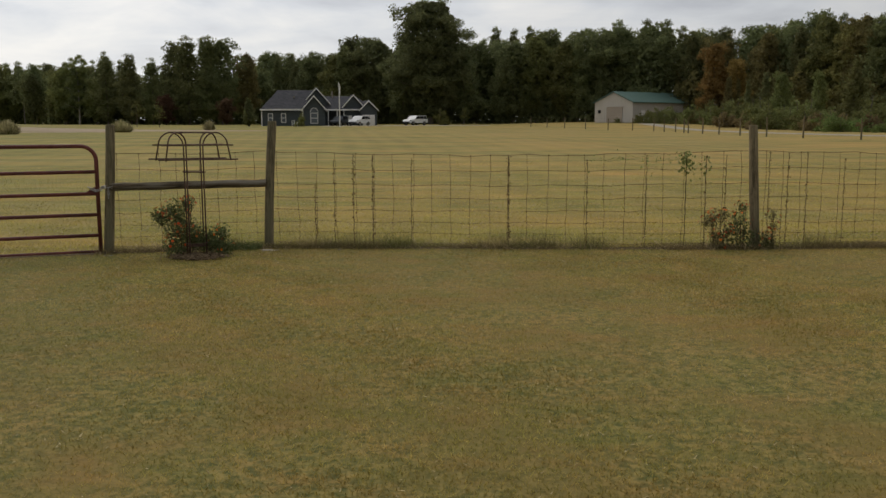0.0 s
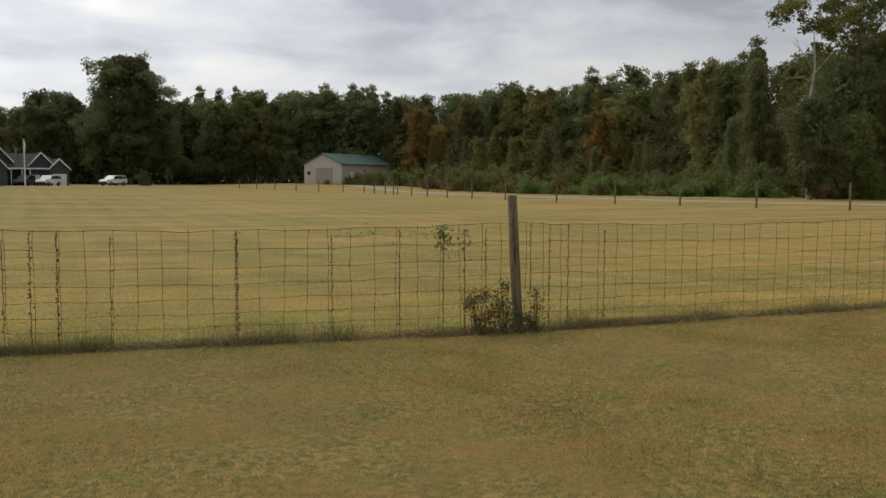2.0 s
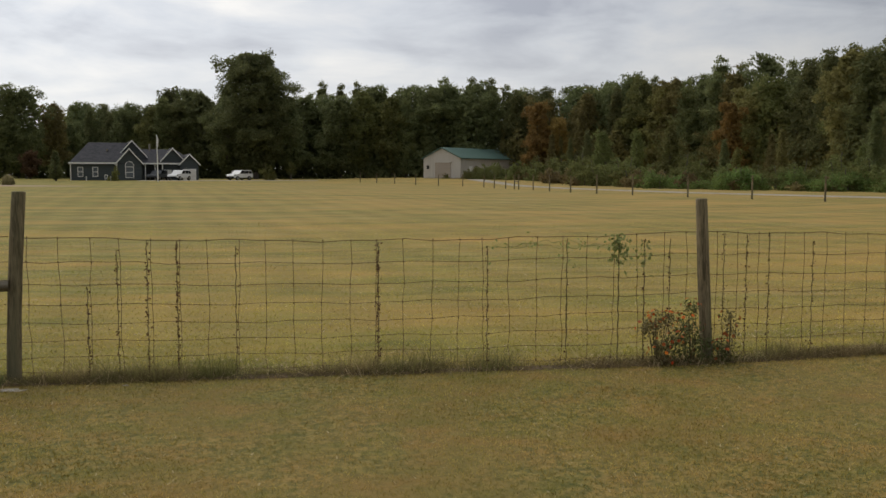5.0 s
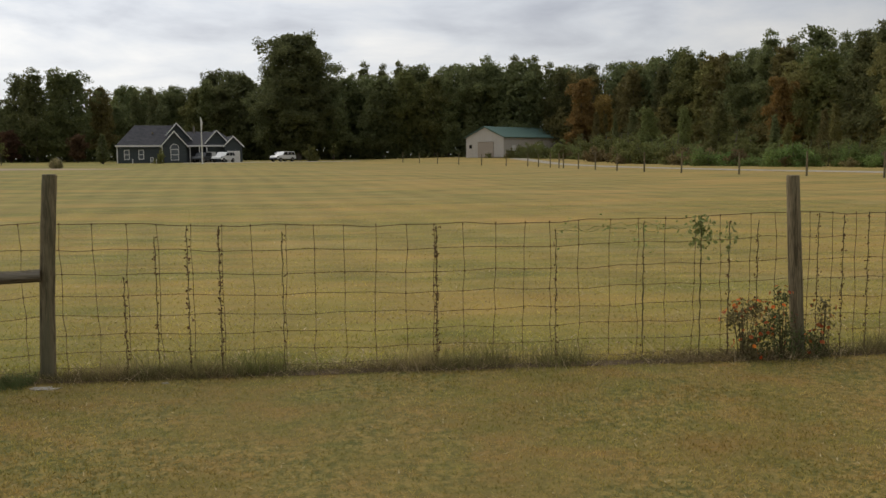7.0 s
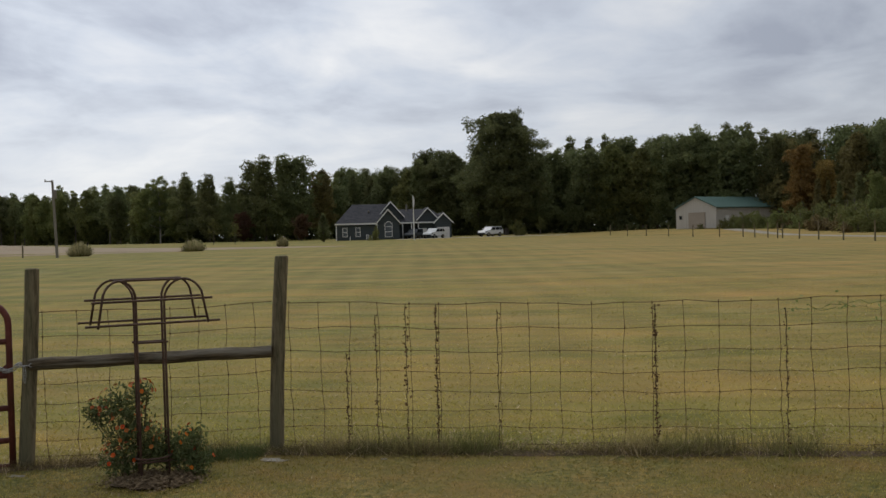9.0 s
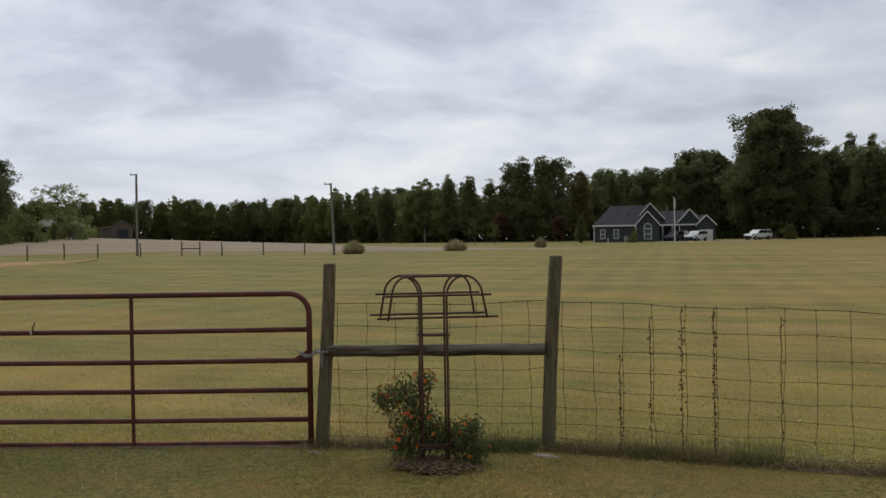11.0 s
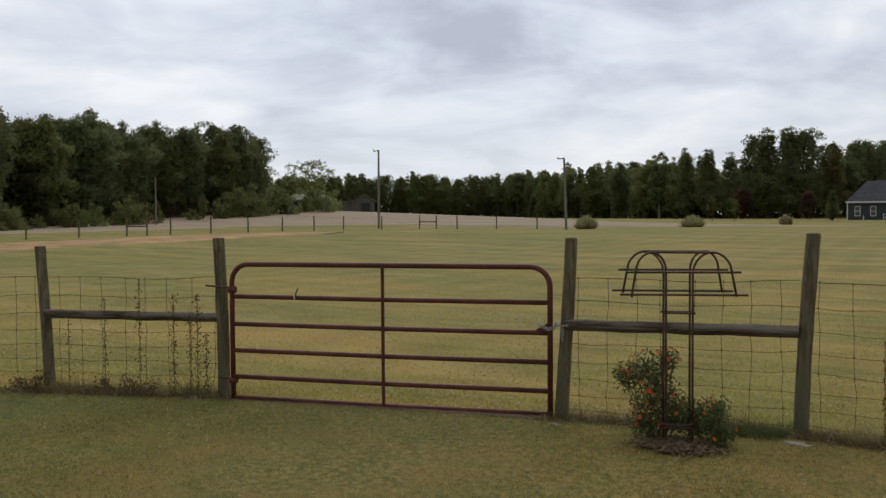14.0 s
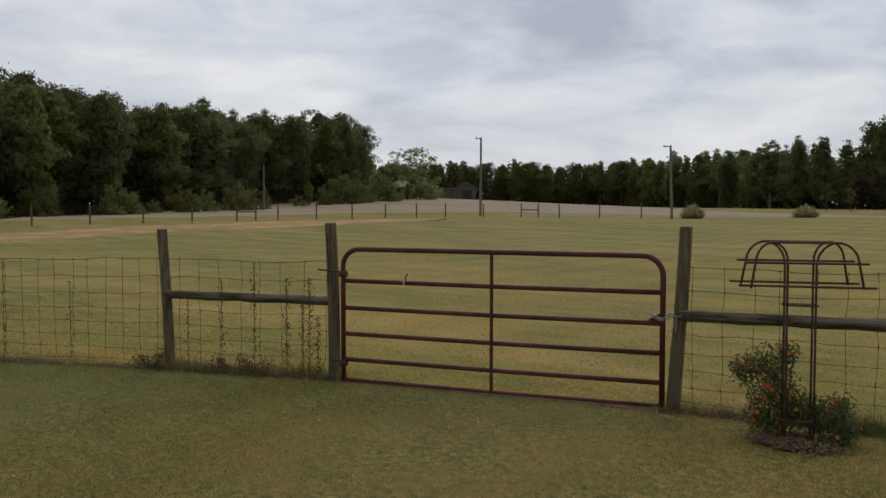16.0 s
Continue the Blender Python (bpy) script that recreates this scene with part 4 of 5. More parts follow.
def crown_mesh(kind, tall, wide, count, leaf, material, seed, bare=0.0):
    """A crown of many small leaf blades on clumps, with larger ones deep inside."""
    cs = crown_points(kind, tall, wide, seed, bare)
    rg = np.random.default_rng(seed)
    n = count * 2
    inner = rg.uniform(0, 1, n) < 0.26
    pick = cs[rg.choice(len(cs), n, p=cs[:, 3] ** 2 / (cs[:, 3] ** 2).sum())]
    q = rg.normal(size=(n, 3)); q /= np.linalg.norm(q, axis=1)[:, None]
    c = pick[:, :3] + q * pick[:, 3:4] * np.where(inner, rg.uniform(0.0, 0.5, n), rg.uniform(0.45, 1.10, n) * np.where(rg.uniform(0, 1, n) < 0.16, rg.uniform(1.0, 1.7, n), 1.0))[:, None] * np.array([1, 1, 0.8])
    if kind in ("pine", "broad", "great"):
        # the shaded heart of the crown, filled through its whole height
        m = int(inner.sum())
        f = rg.uniform(max(bare - 0.06, 0.06), 0.90, m)
        if kind == "pine":
            r = wide * 0.30 * np.minimum(1, f / 0.22) * ((1 - f) / 0.75) ** 0.6
        else:
            r = wide * 0.31 * np.sqrt(np.maximum(0.03, 1 - ((f - 0.50) / (0.40 if kind == "broad" else 0.44)) ** 2))
        r *= np.sqrt(rg.uniform(0, 1, m))
        a = rg.uniform(0, 6.28, m)
        c[inner] = np.stack([np.cos(a) * r, np.sin(a) * r, tall * f], 1)
    c[:, 2] = np.maximum(c[:, 2], 0.1)
    d = rg.normal(size=(n, 3)); d /= np.linalg.norm(d, axis=1)[:, None]
    e = np.cross(d, rg.normal(size=(n, 3))); e /= np.linalg.norm(e, axis=1)[:, None]
    z = leaf * 0.85 * rg.uniform(0.5, 1.4, size=(n, 1)) * np.where(inner, 2.1 if kind in ("pine", "broad", "great") else 1.0, 1.0)[:, None]
    slim = 0.50 if kind == "pine" else 0.75
    v = np.stack([c - d * z, c + e * z * slim, c + d * z * 0.8 - e * z * slim * 0.7], 1)
    me = bpy.data.meshes.new("crown")
    me.vertices.add(3 * n); me.vertices.foreach_set("co", v.ravel())
    me.loops.add(3 * n); me.loops.foreach_set("vertex_index", np.arange(3 * n))
    me.polygons.add(n); me.polygons.foreach_set("loop_start", np.arange(0, 3 * n, 3))
    me.update(); me.validate()
    me.materials.append(material)
    return me


TREES = {}


def tree_kind(key, name, kind, tall, wide, count, leaf, material, bark, label, category, seed, limbs=7, first=0.35, reach=0.22, thick=0.16, bare=0.0):
    bm = trunk_bm(tall * 0.93, thick, seed, limbs, first, reach)
    tm = bpy.data.meshes.new("trunk")
    bm.to_mesh(tm); bm.free()
    tm.materials.append(bark)
    TREES[key] = (name, tm, crown_mesh(kind, tall, wide, count, leaf, material, seed, bare), tall, label, category)


def plant(key, x, y, tall, turn=0.0, wide=1.0, label="", group=""):
    name, tm, cm, base, lab, category = TREES[key]
    k = tall / base
    ob = new(name)
    ob.matrix_basis = Matrix.LocRotScale((x, y, ground_z(x, y) - 0.05), Euler((0, 0, turn)), (k * wide, k * wide, k))
    tagged(ob, label or lab, category, group)
    for pname, me in (("trunk", tm), ("crown", cm)):
        p = new(pname, me)
        p.parent = ob
    return ob


for s in range(3):
    tree_kind(f"back{s}", "broadleaf_tree", ("pine", "broad", "pine")[s], 16, (7.4, 8.6, 7.4)[s], 2000, 0.22, (L_PINE, L_DARK, L_OLIVE)[s], M_BARK, "tree standing deeper in the wood", "tree", 170 + s, bare=0.42)
    tree_kind(f"pine{s}", "pine_tree", "pine", 16, 8.0, 4800, 0.20, L_PINE, M_BARK, "tall dark green pine at the wood's edge", "tree", 100 + s)
    tree_kind(f"dark{s}", "broadleaf_tree", "broad", 14, 8.8, 4800, 0.19, L_DARK, M_BARK, "dense dark green broadleaf tree of the wood", "tree", 110 + s)
for s in range(2):
    tree_kind(f"mid{s}", "broadleaf_tree", "broad", 14, 8.2, 4400, 0.19, L_MID, M_BARK, "green broadleaf tree at the wood's edge", "tree", 120 + s)
    tree_kind(f"olive{s}", "broadleaf_tree", ("pine", "broad")[s], 14, 7.0, 4000, 0.19, L_OLIVE, M_BARK, "olive-green tree turning to autumn", "tree", 130 + s)
    tree_kind(f"shrub{s}", "shrub", "bush", 3, 4.2, 1000, 0.15, (L_SHRUB, L_MID)[s], M_BARK, "rough green shrub at the foot of the wood", "shrub", 140 + s, 3, 0.2, 0.3, 0.05)
    tree_kind(f"kudzu{s}", "creeper_mound", "bush", 2.2, 4.6, 1000, 0.14, L_KUDZU, M_BARK, "mound of bright green creeper before the wood", "shrub", 150 + s, 3, 0.2, 0.3, 0.05)
tree_kind("rust", "broadleaf_tree", "broad", 14, 6.2, 4000, 0.20, L_RUST, M_BARK, "tree with rust-orange autumn leaves in the wood", "tree", 160)
tree_kind("redbush", "broadleaf_tree", "broad", 8, 5.5, 2000, 0.20, L_RED, M_BARK, "small tree with dark red autumn leaves", "tree", 161)
tree_kind("giant", "broadleaf_tree", "great", 25, 16, 17000, 0.24, L_DARK, M_BARK, "very large spreading dark green tree by the house", "tree", 162, 12, 0.25, 0.3, 0.45)
tree_kind("vase", "open_crowned_tree", "vase", 23, 13.4, 15000, 0.17, L_MID, M_BARK, "tall loose-crowned tree with long bare limbs", "tree", 163, 16, 0.42, 0.34, 0.26)
tree_kind("open", "open_crowned_tree", "open", 23, 13, 9000, 0.20, L_MID, M_PALEBARK, "loose-crowned tree with pale limbs in the wood", "tree", 167, 14, 0.22, 0.36, 0.32)
tree_kind("lone", "broadleaf_tree", "vase", 9, 9.5, 3600, 0.15, L_PALE, M_BARK, "lone light green tree beside the far farmhouse", "tree", 164, 8, 0.2, 0.3, 0.2)
tree_kind("cone", "young_tree", "pine", 8, 4.2, 2600, 0.15, L_PALE, M_BARK, "cone-shaped yellow-green tree in the undergrowth", "tree", 168)
tree_kind("sapling", "young_tree", "open", 5, 2.6, 600, 0.13, L_SHRUB, M_BARK, "young tree in the far yard", "tree", 165, 6, 0.3, 0.25, 0.06)
tree_kind("cedar", "cedar_tree", "pine", 6, 3.2, 1500, 0.15, L_DARK, M_BARK, "dark columnar cedar beside the house", "tree", 166)

rnd = random.Random(77)


def wood(corners, spacing, keys, low, high, rows=2, gap=5.0, jitter=1.6, group="trees of the far wood", taper=None):
    """Rows of trees along a line of corners (x, y), the rows behind it set away from the camera."""
    pts = [Vector(c) for c in corners]
    total = sum((b - a).length for a, b in zip(pts, pts[1:]))
    for row in range(rows):
        s = spacing * 0.5 * row
        while s < total:
            left, p = s, pts[-1]
            for a, b in zip(pts, pts[1:]):
                if left <= (b - a).length:
                    p = a.lerp(b, left / (b - a).length)
                    break
                left -= (b - a).length
            away = p.normalized() * gap * row
            h = rnd.uniform(low, high) + (0.9 * row) * rnd.uniform(0.4, 1.4)
            if taper:
                h *= taper[0] + (taper[1] - taper[0]) * s / total
            plant(rnd.choice(keys) if row == 0 or rnd.random() < 0.25 else rnd.choice(["back0", "back1", "back2"] if "rust" in keys else ["back0", "back1"]), p.x + away.x + rnd.uniform(-jitter, jitter), p.y + away.y + rnd.uniform(-jitter, jitter), h, rnd.uniform(0, 6.28), rnd.uniform(0.85, 1.2), group=group)
            s += spacing * rnd.uniform(0.8, 1.2)



def thicket(corners, deep, tall, count, leaf, material, seed, label):
    """Dense undergrowth that closes a wood below its crowns."""
    cs = np.array(corners, float)
    seg = np.hypot(*np.diff(cs, axis=0).T)
    run = np.concatenate([[0], np.cumsum(seg)])

    def sample(rg, n):
        s = rg.uniform(0, run[-1], n)
        x, y = np.interp(s, run, cs[:, 0]), np.interp(s, run, cs[:, 1])
        r = np.hypot(x, y)
        d = rg.uniform(0, 1, n) ** 1.3 * deep
        top = tall * (0.72 + 0.16 * np.sin(s * 0.55) + 0.12 * np.sin(s * 1.37 + 2)) * (0.6 + 0.5 * d / deep)
        x, y = x + x / r * d, y + y / r * d
        return np.stack([x, y, height(x, y) + top * rg.uniform(0, 1, n)], 1)
    ob = leaf_cloud("thicket", count, sample, leaf, material, seed, None, narrow=0.6)
    tagged(ob, label, "undergrowth", kind="stuff")


thicket([(-78, -4), (-82, 18), (-88, 33), (-94, 46), (-101, 61), (-105, 74), (-107, 90)], 9, 11, 32000, 0.33, L_DARK, 301, "dense dark undergrowth below the left wood")
thicket([(-236, 150), (-236, 205), (-218, 243), (-183, 270), (-142, 243), (-108, 228)], 12, 16, 44000, 0.62, L_MID, 302, "distant dark wood behind the tilled field")
thicket([(-118, 110), (-150, 150), (-210, 190)], 12, 5.5, 8000, 0.45, L_MID, 303, "green trees behind the far farm")
thicket([(-108, 222), (-92, 186), (-78, 174), (-62, 174), (-44, 184)], 9, 12, 22000, 0.42, L_DARK, 304, "dense undergrowth below the trees beside the house")
thicket([(-46, 190), (-36, 188), (-26, 180), (-14, 180), (4, 178), (16, 172), (26, 166), (38, 164)], 10, 15, 36000, 0.42, L_DARK, 305, "dense dark undergrowth behind the house")
thicket([(38, 160), (46, 150), (54, 136), (60, 124), (65, 111), (67, 98), (65, 86), (65, 76), (67, 64), (69, 52), (72, 38), (75, 20)], 9, 14, 46000, 0.33, L_OLIVE, 306, "dense olive undergrowth below the right wood")

# left wood, near
wood([(-77, -2), (-80, 18), (-86, 32), (-92, 45), (-99, 60), (-102, 73), (-104, 86)], 4.4, ["dark0", "dark1", "dark2", "mid0", "dark1"], 11.0, 12.8, 3, 5.5, taper=(1.09, 0.97))
# far wood behind the tilled field
wood([(-225, 165), (-232, 205), (-215, 240), (-180, 266), (-140, 240), (-112, 228)], 4.6, ["back1", "mid1", "back0", "mid0"], 14.5, 17.2, 2, 8)
# from the far wood to the house
wood([(-104, 222), (-88, 196), (-74, 182)], 5.5, ["mid0", "dark1", "mid1", "pine1"], 11.0, 14.0, 2, 6)
wood([(-92, 180), (-76, 170), (-66, 172), (-42, 186)], 5.0, ["dark0", "mid1", "mid0", "dark2"], 10.0, 13.0, 2, 6)
for x, y, h, k in ((-71.5, 168, 13.8, "pine0"), (-66, 166, 14.2, "pine1"), (-62, 167, 13.2, "pine2"), (-57.5, 168, 16.6, "dark1"), (-54.5, 166, 17.4, "pine0"), (-51, 167, 17.8, "pine1"), (-48.5, 168, 17.6, "dark0"), (-44.5, 172, 15.4, "olive1"),
                   (-79, 172, 13.6, "open"), (-74, 174, 15.0, "pine2")):
    plant(k, x, y, h, rnd.uniform(0, 6), 1.2 if k.startswith("pine") else 0.95, group="trees of the far wood")
wood([(-48, 192), (-38, 190), (-28, 184)], 4.4, ["dark0", "pine1", "pine0", "mid0"], 14.0, 17.0, 3, 6)
wood([(-27, 183), (-14, 182), (-2, 184)], 4.4, ["dark0", "dark1", "pine0", "pine1"], 16.5, 19.0, 3, 6)
wood([(2, 182), (16, 174), (26, 168), (36, 163)], 4.4, ["dark0", "pine2", "dark1", "mid0", "pine1", "dark2"], 16.6, 19.6, 3, 6)
# right wood
wood([(38, 166), (46, 156), (54, 142), (60, 130), (65, 117), (69, 104), (67, 92), (67, 80), (69, 68), (71, 55), (74, 40), (76, 22)], 4.6,
     ["pine0", "pine1", "olive0", "mid0", "pine2", "olive1", "mid1", "pine1", "pine0"], 14.6, 18.4, 3, 5)
plant("giant", -7.4, 170, 26.0, 2.6, 1.16)
plant("dark0", -13.0, 172, 15.5, 0.9, 1.0)
plant("dark1", -1.0, 173, 15.5, 2.0, 1.0)
plant("dark2", -6.0, 169, 15.0, 3.0, 1.1)
plant("dark1", 56.5, 56.5, 12.5, 0.3, 0.9)
plant("olive1", 60.5, 54.5, 12.0, 1.3, 1.0)
plant("mid0", 64.5, 51.0, 12.5, 2.3, 0.9)
plant("dark2", 27.5, 171, 19.4, 1.0, 1.25)
plant("vase", 60.0, 59.1, 23.2, 0.4, 1.10)
plant("vase", 69.5, 56.0, 17.0, 2.4, 0.9)
plant("pine1", 61.5, 76, 15.2, 1.0, 0.8)
plant("rust", 42.0, 147, 14.5, 0.3, 1.0)
plant("rust", 45.0, 144, 11.5, 1.3, 1.0)
plant("rust", 60.5, 112, 12.5, 2.3, 0.9)
plant("cone", 45.9, 97.5, 8.2, 0.3, 1.0)
plant("redbush", -57, 160, 6.2, 0.5, 1.0)
plant("redbush", -45, 158, 5.4, 1.5, 1.1)
plant("lone", -109.6, 100.2, 8.2, 0.4, 1.0)
plant("cedar", -35.6, 138, 4.9, 0.4, 1.15)
plant("sapling", -47, 128, 3.4, 0.2)
plant("sapling", -52, 132, 4.0, 1.2)
plant("shrub0", -27.0, 138, 2.8, 2.2, 0.5, "small bushy tree before the house's gable")
plant("shrub0", -4.6, 149, 3.2, 0.2, 0.65, "round green shrub beside the parked car")
plant("sapling", -0.5, 152, 3.0, 0.2)
snag = thing("dead_tree", (53.2, 56.4, ground_z(53.2, 56.4) - 0.05), "dead tree with bare pale crooked limbs", "tree")
part("trunk", tube([(0, 0, -0.2), (0.15, 0, 4), (-0.1, 0.1, 8), (0.25, 0, 11), (0.1, 0.1, 14.2)], [0.24, 0.21, 0.16, 0.10, 0.03], 8), M_PALEBARK, snag)
for z0, dx, dz, r in ((9.8, -3.6, 0.3, 0.075), (8.6, -2.7, -1.2, 0.065), (11.0, -2.6, 1.9, 0.06), (7.6, -4.2, -1.9, 0.065), (10.4, 1.5, 2.0, 0.05), (6.6, -2.2, -1.5, 0.05)):
    limb = part("limb", tube([(0, 0, z0), (dx * 0.35, -0.4, z0 + dz * 0.2 + 0.35), (dx * 0.7, -0.7, z0 + dz * 0.75), (dx, -0.8, z0 + dz)], [r, r * 0.8, r * 0.55, 0.012], 6), M_PALEBARK, snag)
    part("twig", tube([(dx * 0.7, -0.7, z0 + dz * 0.75), (dx * 0.9, -0.9, z0 + dz * 0.75 + 0.7), (dx * 1.05, -1.0, z0 + dz * 0.75 + 1.0)], [r * 0.4, r * 0.3, 0.01], 5), M_PALEBARK, limb)
plant("dark0", 51.6, 54.0, 9.0, 0.6, 1.0)
plant("mid1", 55.0, 53.0, 7.6, 1.6, 1.1)
plant("olive1", 59.6, 51.6, 9.5, 2.6, 1.1)
# undergrowth before the right wood
for k in range(64):
    f = k / 63
    px = np.interp(f, [0, 0.3, 0.55, 0.8, 1], [39, 41, 47, 58, 68]) + rnd.uniform(-2.5, 4.5)
    py = np.interp(f, [0, 0.3, 0.55, 0.8, 1], [146, 112, 86, 63, 40]) + rnd.uniform(-2, 4)
    plant("shrub0" if k % 2 else "shrub1", px, py, rnd.uniform(2.4, 4.6), rnd.uniform(0, 6), rnd.uniform(0.8, 1.2), group="undergrowth of the right wood")
for k in range(40):
    f = k / 39
    px = np.interp(f, [0, 0.4, 1], [40.5, 47, 64]) + rnd.uniform(-1.5, 2.5)
    py = np.interp(f, [0, 0.4, 1], [91, 76, 44]) + rnd.uniform(-2, 2)
    plant("kudzu0" if k % 3 else "kudzu1", px, py + rnd.uniform(-2, 3), rnd.uniform(0.8, 2.8), rnd.uniform(0, 6), rnd.uniform(0.8, 1.2), group="creeper before the right wood")
tree_kind("dryweed", "dry_weed_clump", "bush", 1.6, 2.6, 500, 0.13, L_DRYWEED, M_BARK, "clump of tan dry weeds before the wood", "weeds", 180, 3, 0.2, 0.3, 0.03)
for k in range(34):
    f = rnd.random()
    px = np.interp(f, [0, 0.3, 0.55, 0.8, 1], [37.5, 39, 44, 55, 64]) + rnd.uniform(-2, 2)
    py = np.interp(f, [0, 0.3, 0.55, 0.8, 1], [144, 110, 84, 60, 40]) + rnd.uniform(-2, 2)
    plant("dryweed", px, py, rnd.uniform(0.9, 2.4), rnd.uniform(0, 6), rnd.uniform(0.7, 1.3), group="dry weeds before the right wood")
for k in range(24):
    f = rnd.random()
    px = np.interp(f, [0, 0.3, 0.55, 0.8, 1], [42, 46, 53, 61, 69]) + rnd.uniform(-2, 3)
    py = np.interp(f, [0, 0.3, 0.55, 0.8, 1], [146, 114, 90, 68, 46]) + rnd.uniform(-2, 3)
    plant(rnd.choice(["olive0", "olive1", "mid1", "pine1"]), px, py, rnd.uniform(4.0, 8.5), rnd.uniform(0, 6), rnd.uniform(0.6, 1.0), "young tree growing up before the wood", "undergrowth of the right wood")
for x, y, h in ((29.2, 144.6, 1.9), (30.4, 144.0, 2.5), (32.0, 144.4, 2.9), (25.9, 147.6, 1.1), (33.8, 144.0, 3.1), (31.6, 141.5, 2.6), (33.6, 140, 3.2), (36, 137, 3.4), (38, 132, 3.0), (33.5, 139, 2.6), (41, 126, 3.6), (31, 143, 2.2), (44, 118, 3.8)):
    plant("shrub1", x, y, h, x, 1.0, group="shrubs beside the metal shed")
# shrubs along the left wood
for k in range(34):
    f = k / 33
    plant(rnd.choice(["shrub0", "shrub1", "shrub1", "mid0"]), np.interp(f, [0, 1], [-74, -98]) + rnd.uniform(-1.5, 1.0), np.interp(f, [0, 1], [10, 90]) + rnd.uniform(-2, 2), rnd.choice((1.4, 1.9, 2.6, 3.4, 5.0)) * rnd.uniform(0.8, 1.2), rnd.uniform(0, 6), rnd.uniform(0.7, 1.1),
          "shrub of uneven height at the wood's foot", "shrubs along the left wood")
thicket([(-74, -2), (-77, 14), (-82, 30), (-88, 43), (-95, 58), (-98, 72), (-100, 84)], 3.0, 2.3, 9000, 0.13, L_RED, 307, "low dark reddish brush at the wood's foot")


def pampas(x, y, tall, wide, seed):
    """A round clump of ornamental grass."""
    clump = thing("ornamental_grass", (x, y, ground_z(x, y)), "round clump of pale plumed ornamental grass", "ornamental grass", "ornamental grasses by the lane")
    rg = np.random.default_rng(seed)
    for pname, n, material, lo in (("leaves", 700, L_SHRUB, 0.5), ("plumes", 1300, L_PLUME, 0.75)):
        vs, fs = [], []
        for k in range(n):
            a, b = rg.uniform(0, 6.28), rg.uniform(0.0, 1.55)
            r = rg.uniform(lo, 1.0) * (1.15 if rg.uniform() < 0.10 else 1.0)
            tip = np.array([math.cos(a) * math.sin(b) * wide * r, math.sin(a) * math.sin(b) * wide * r, math.cos(b * 0.9) * tall * r])
            root = tip * np.array([0.6, 0.6, 0.0])
            side = np.array([-math.sin(a), math.cos(a), 0]) * 0.035
            q = len(vs)
            vs += [root - side, root + side, tip + side * 0.4, tip - side * 0.4]
            fs.append((q, q + 1, q + 2, q + 3))
        mesh_ob(pname, vs, fs, material, clump)
    return clump


pampas(-38.35, 66.4, 1.20, 1.30, 1)
pampas(-34.06, 80.6, 1.20, 1.50, 2)
pampas(-30.5, 99, 1.2, 0.9, 3)

# ---------------------------------------------------------------- utility poles
M_POLE = mat("grey_pole_wood", (0.16, 0.14, 0.115), (0.31, 0.28, 0.24), 2, 0.9, 0.3, stretch=(5, 5, 0.4))


def utility_pole(x, y, tall, lean=0.0, arm=True, gear=False, thick=0.125):
    pole = thing("utility_pole", (x, y, ground_z(x, y)), "weathered grey wooden utility pole in the field", "utility pole", "utility poles")
    part("pole", tube([(0, 0, -0.3), (lean * 0.5, 0, tall * 0.5), (lean, 0, tall)], [thick, thick * 0.9, thick * 0.7], 10), M_POLE, pole)
    if arm:
        part("cross_arm", box((0.75, 0.09, 0.09), (lean - 0.30, 0, tall - 0.08), 0.01), M_POLE, pole)
        part("insulator", tube([(lean - 0.62, 0, tall - 0.04), (lean - 0.62, 0, tall + 0.10)], 0.05, 8), M_WHITE, pole)
    if gear:
        part("transformer", tube([(lean + 0.22, 0, tall - 1.5), (lean + 0.22, 0, tall - 0.8)], 0.12, 10), M_POLE, pole)
    return pole


utility_pole(-56.5, 58.35, 7.55, 0.05)
utility_pole(-38.4, 62.9, 6.35, -0.22, True, True)
utility_pole(-82.6, 51.5, 5.2, 0.0, False, thick=0.10)

utility_pole(-80, -45, 6.0, 0.0, False, thick=0.10)
power_line = thing("power_line", (0, 0, 0), "thin dark power wires strung before the wood", "power line")
for drop in (0.06, 0.62):
    a, b = Vector((-82.6, 51.5, ground_z(-82.6, 51.5) + 5.2 - drop)), Vector((-80, -45, ground_z(-80, -45) + 6.0 - drop))
    part("wire_strand", tube([a.lerp(b, k / 16) - Vector((0, 0, 0.9 * math.sin(math.pi * k / 16))) for k in range(17)], 0.014, 5), M_TYRE, power_line)

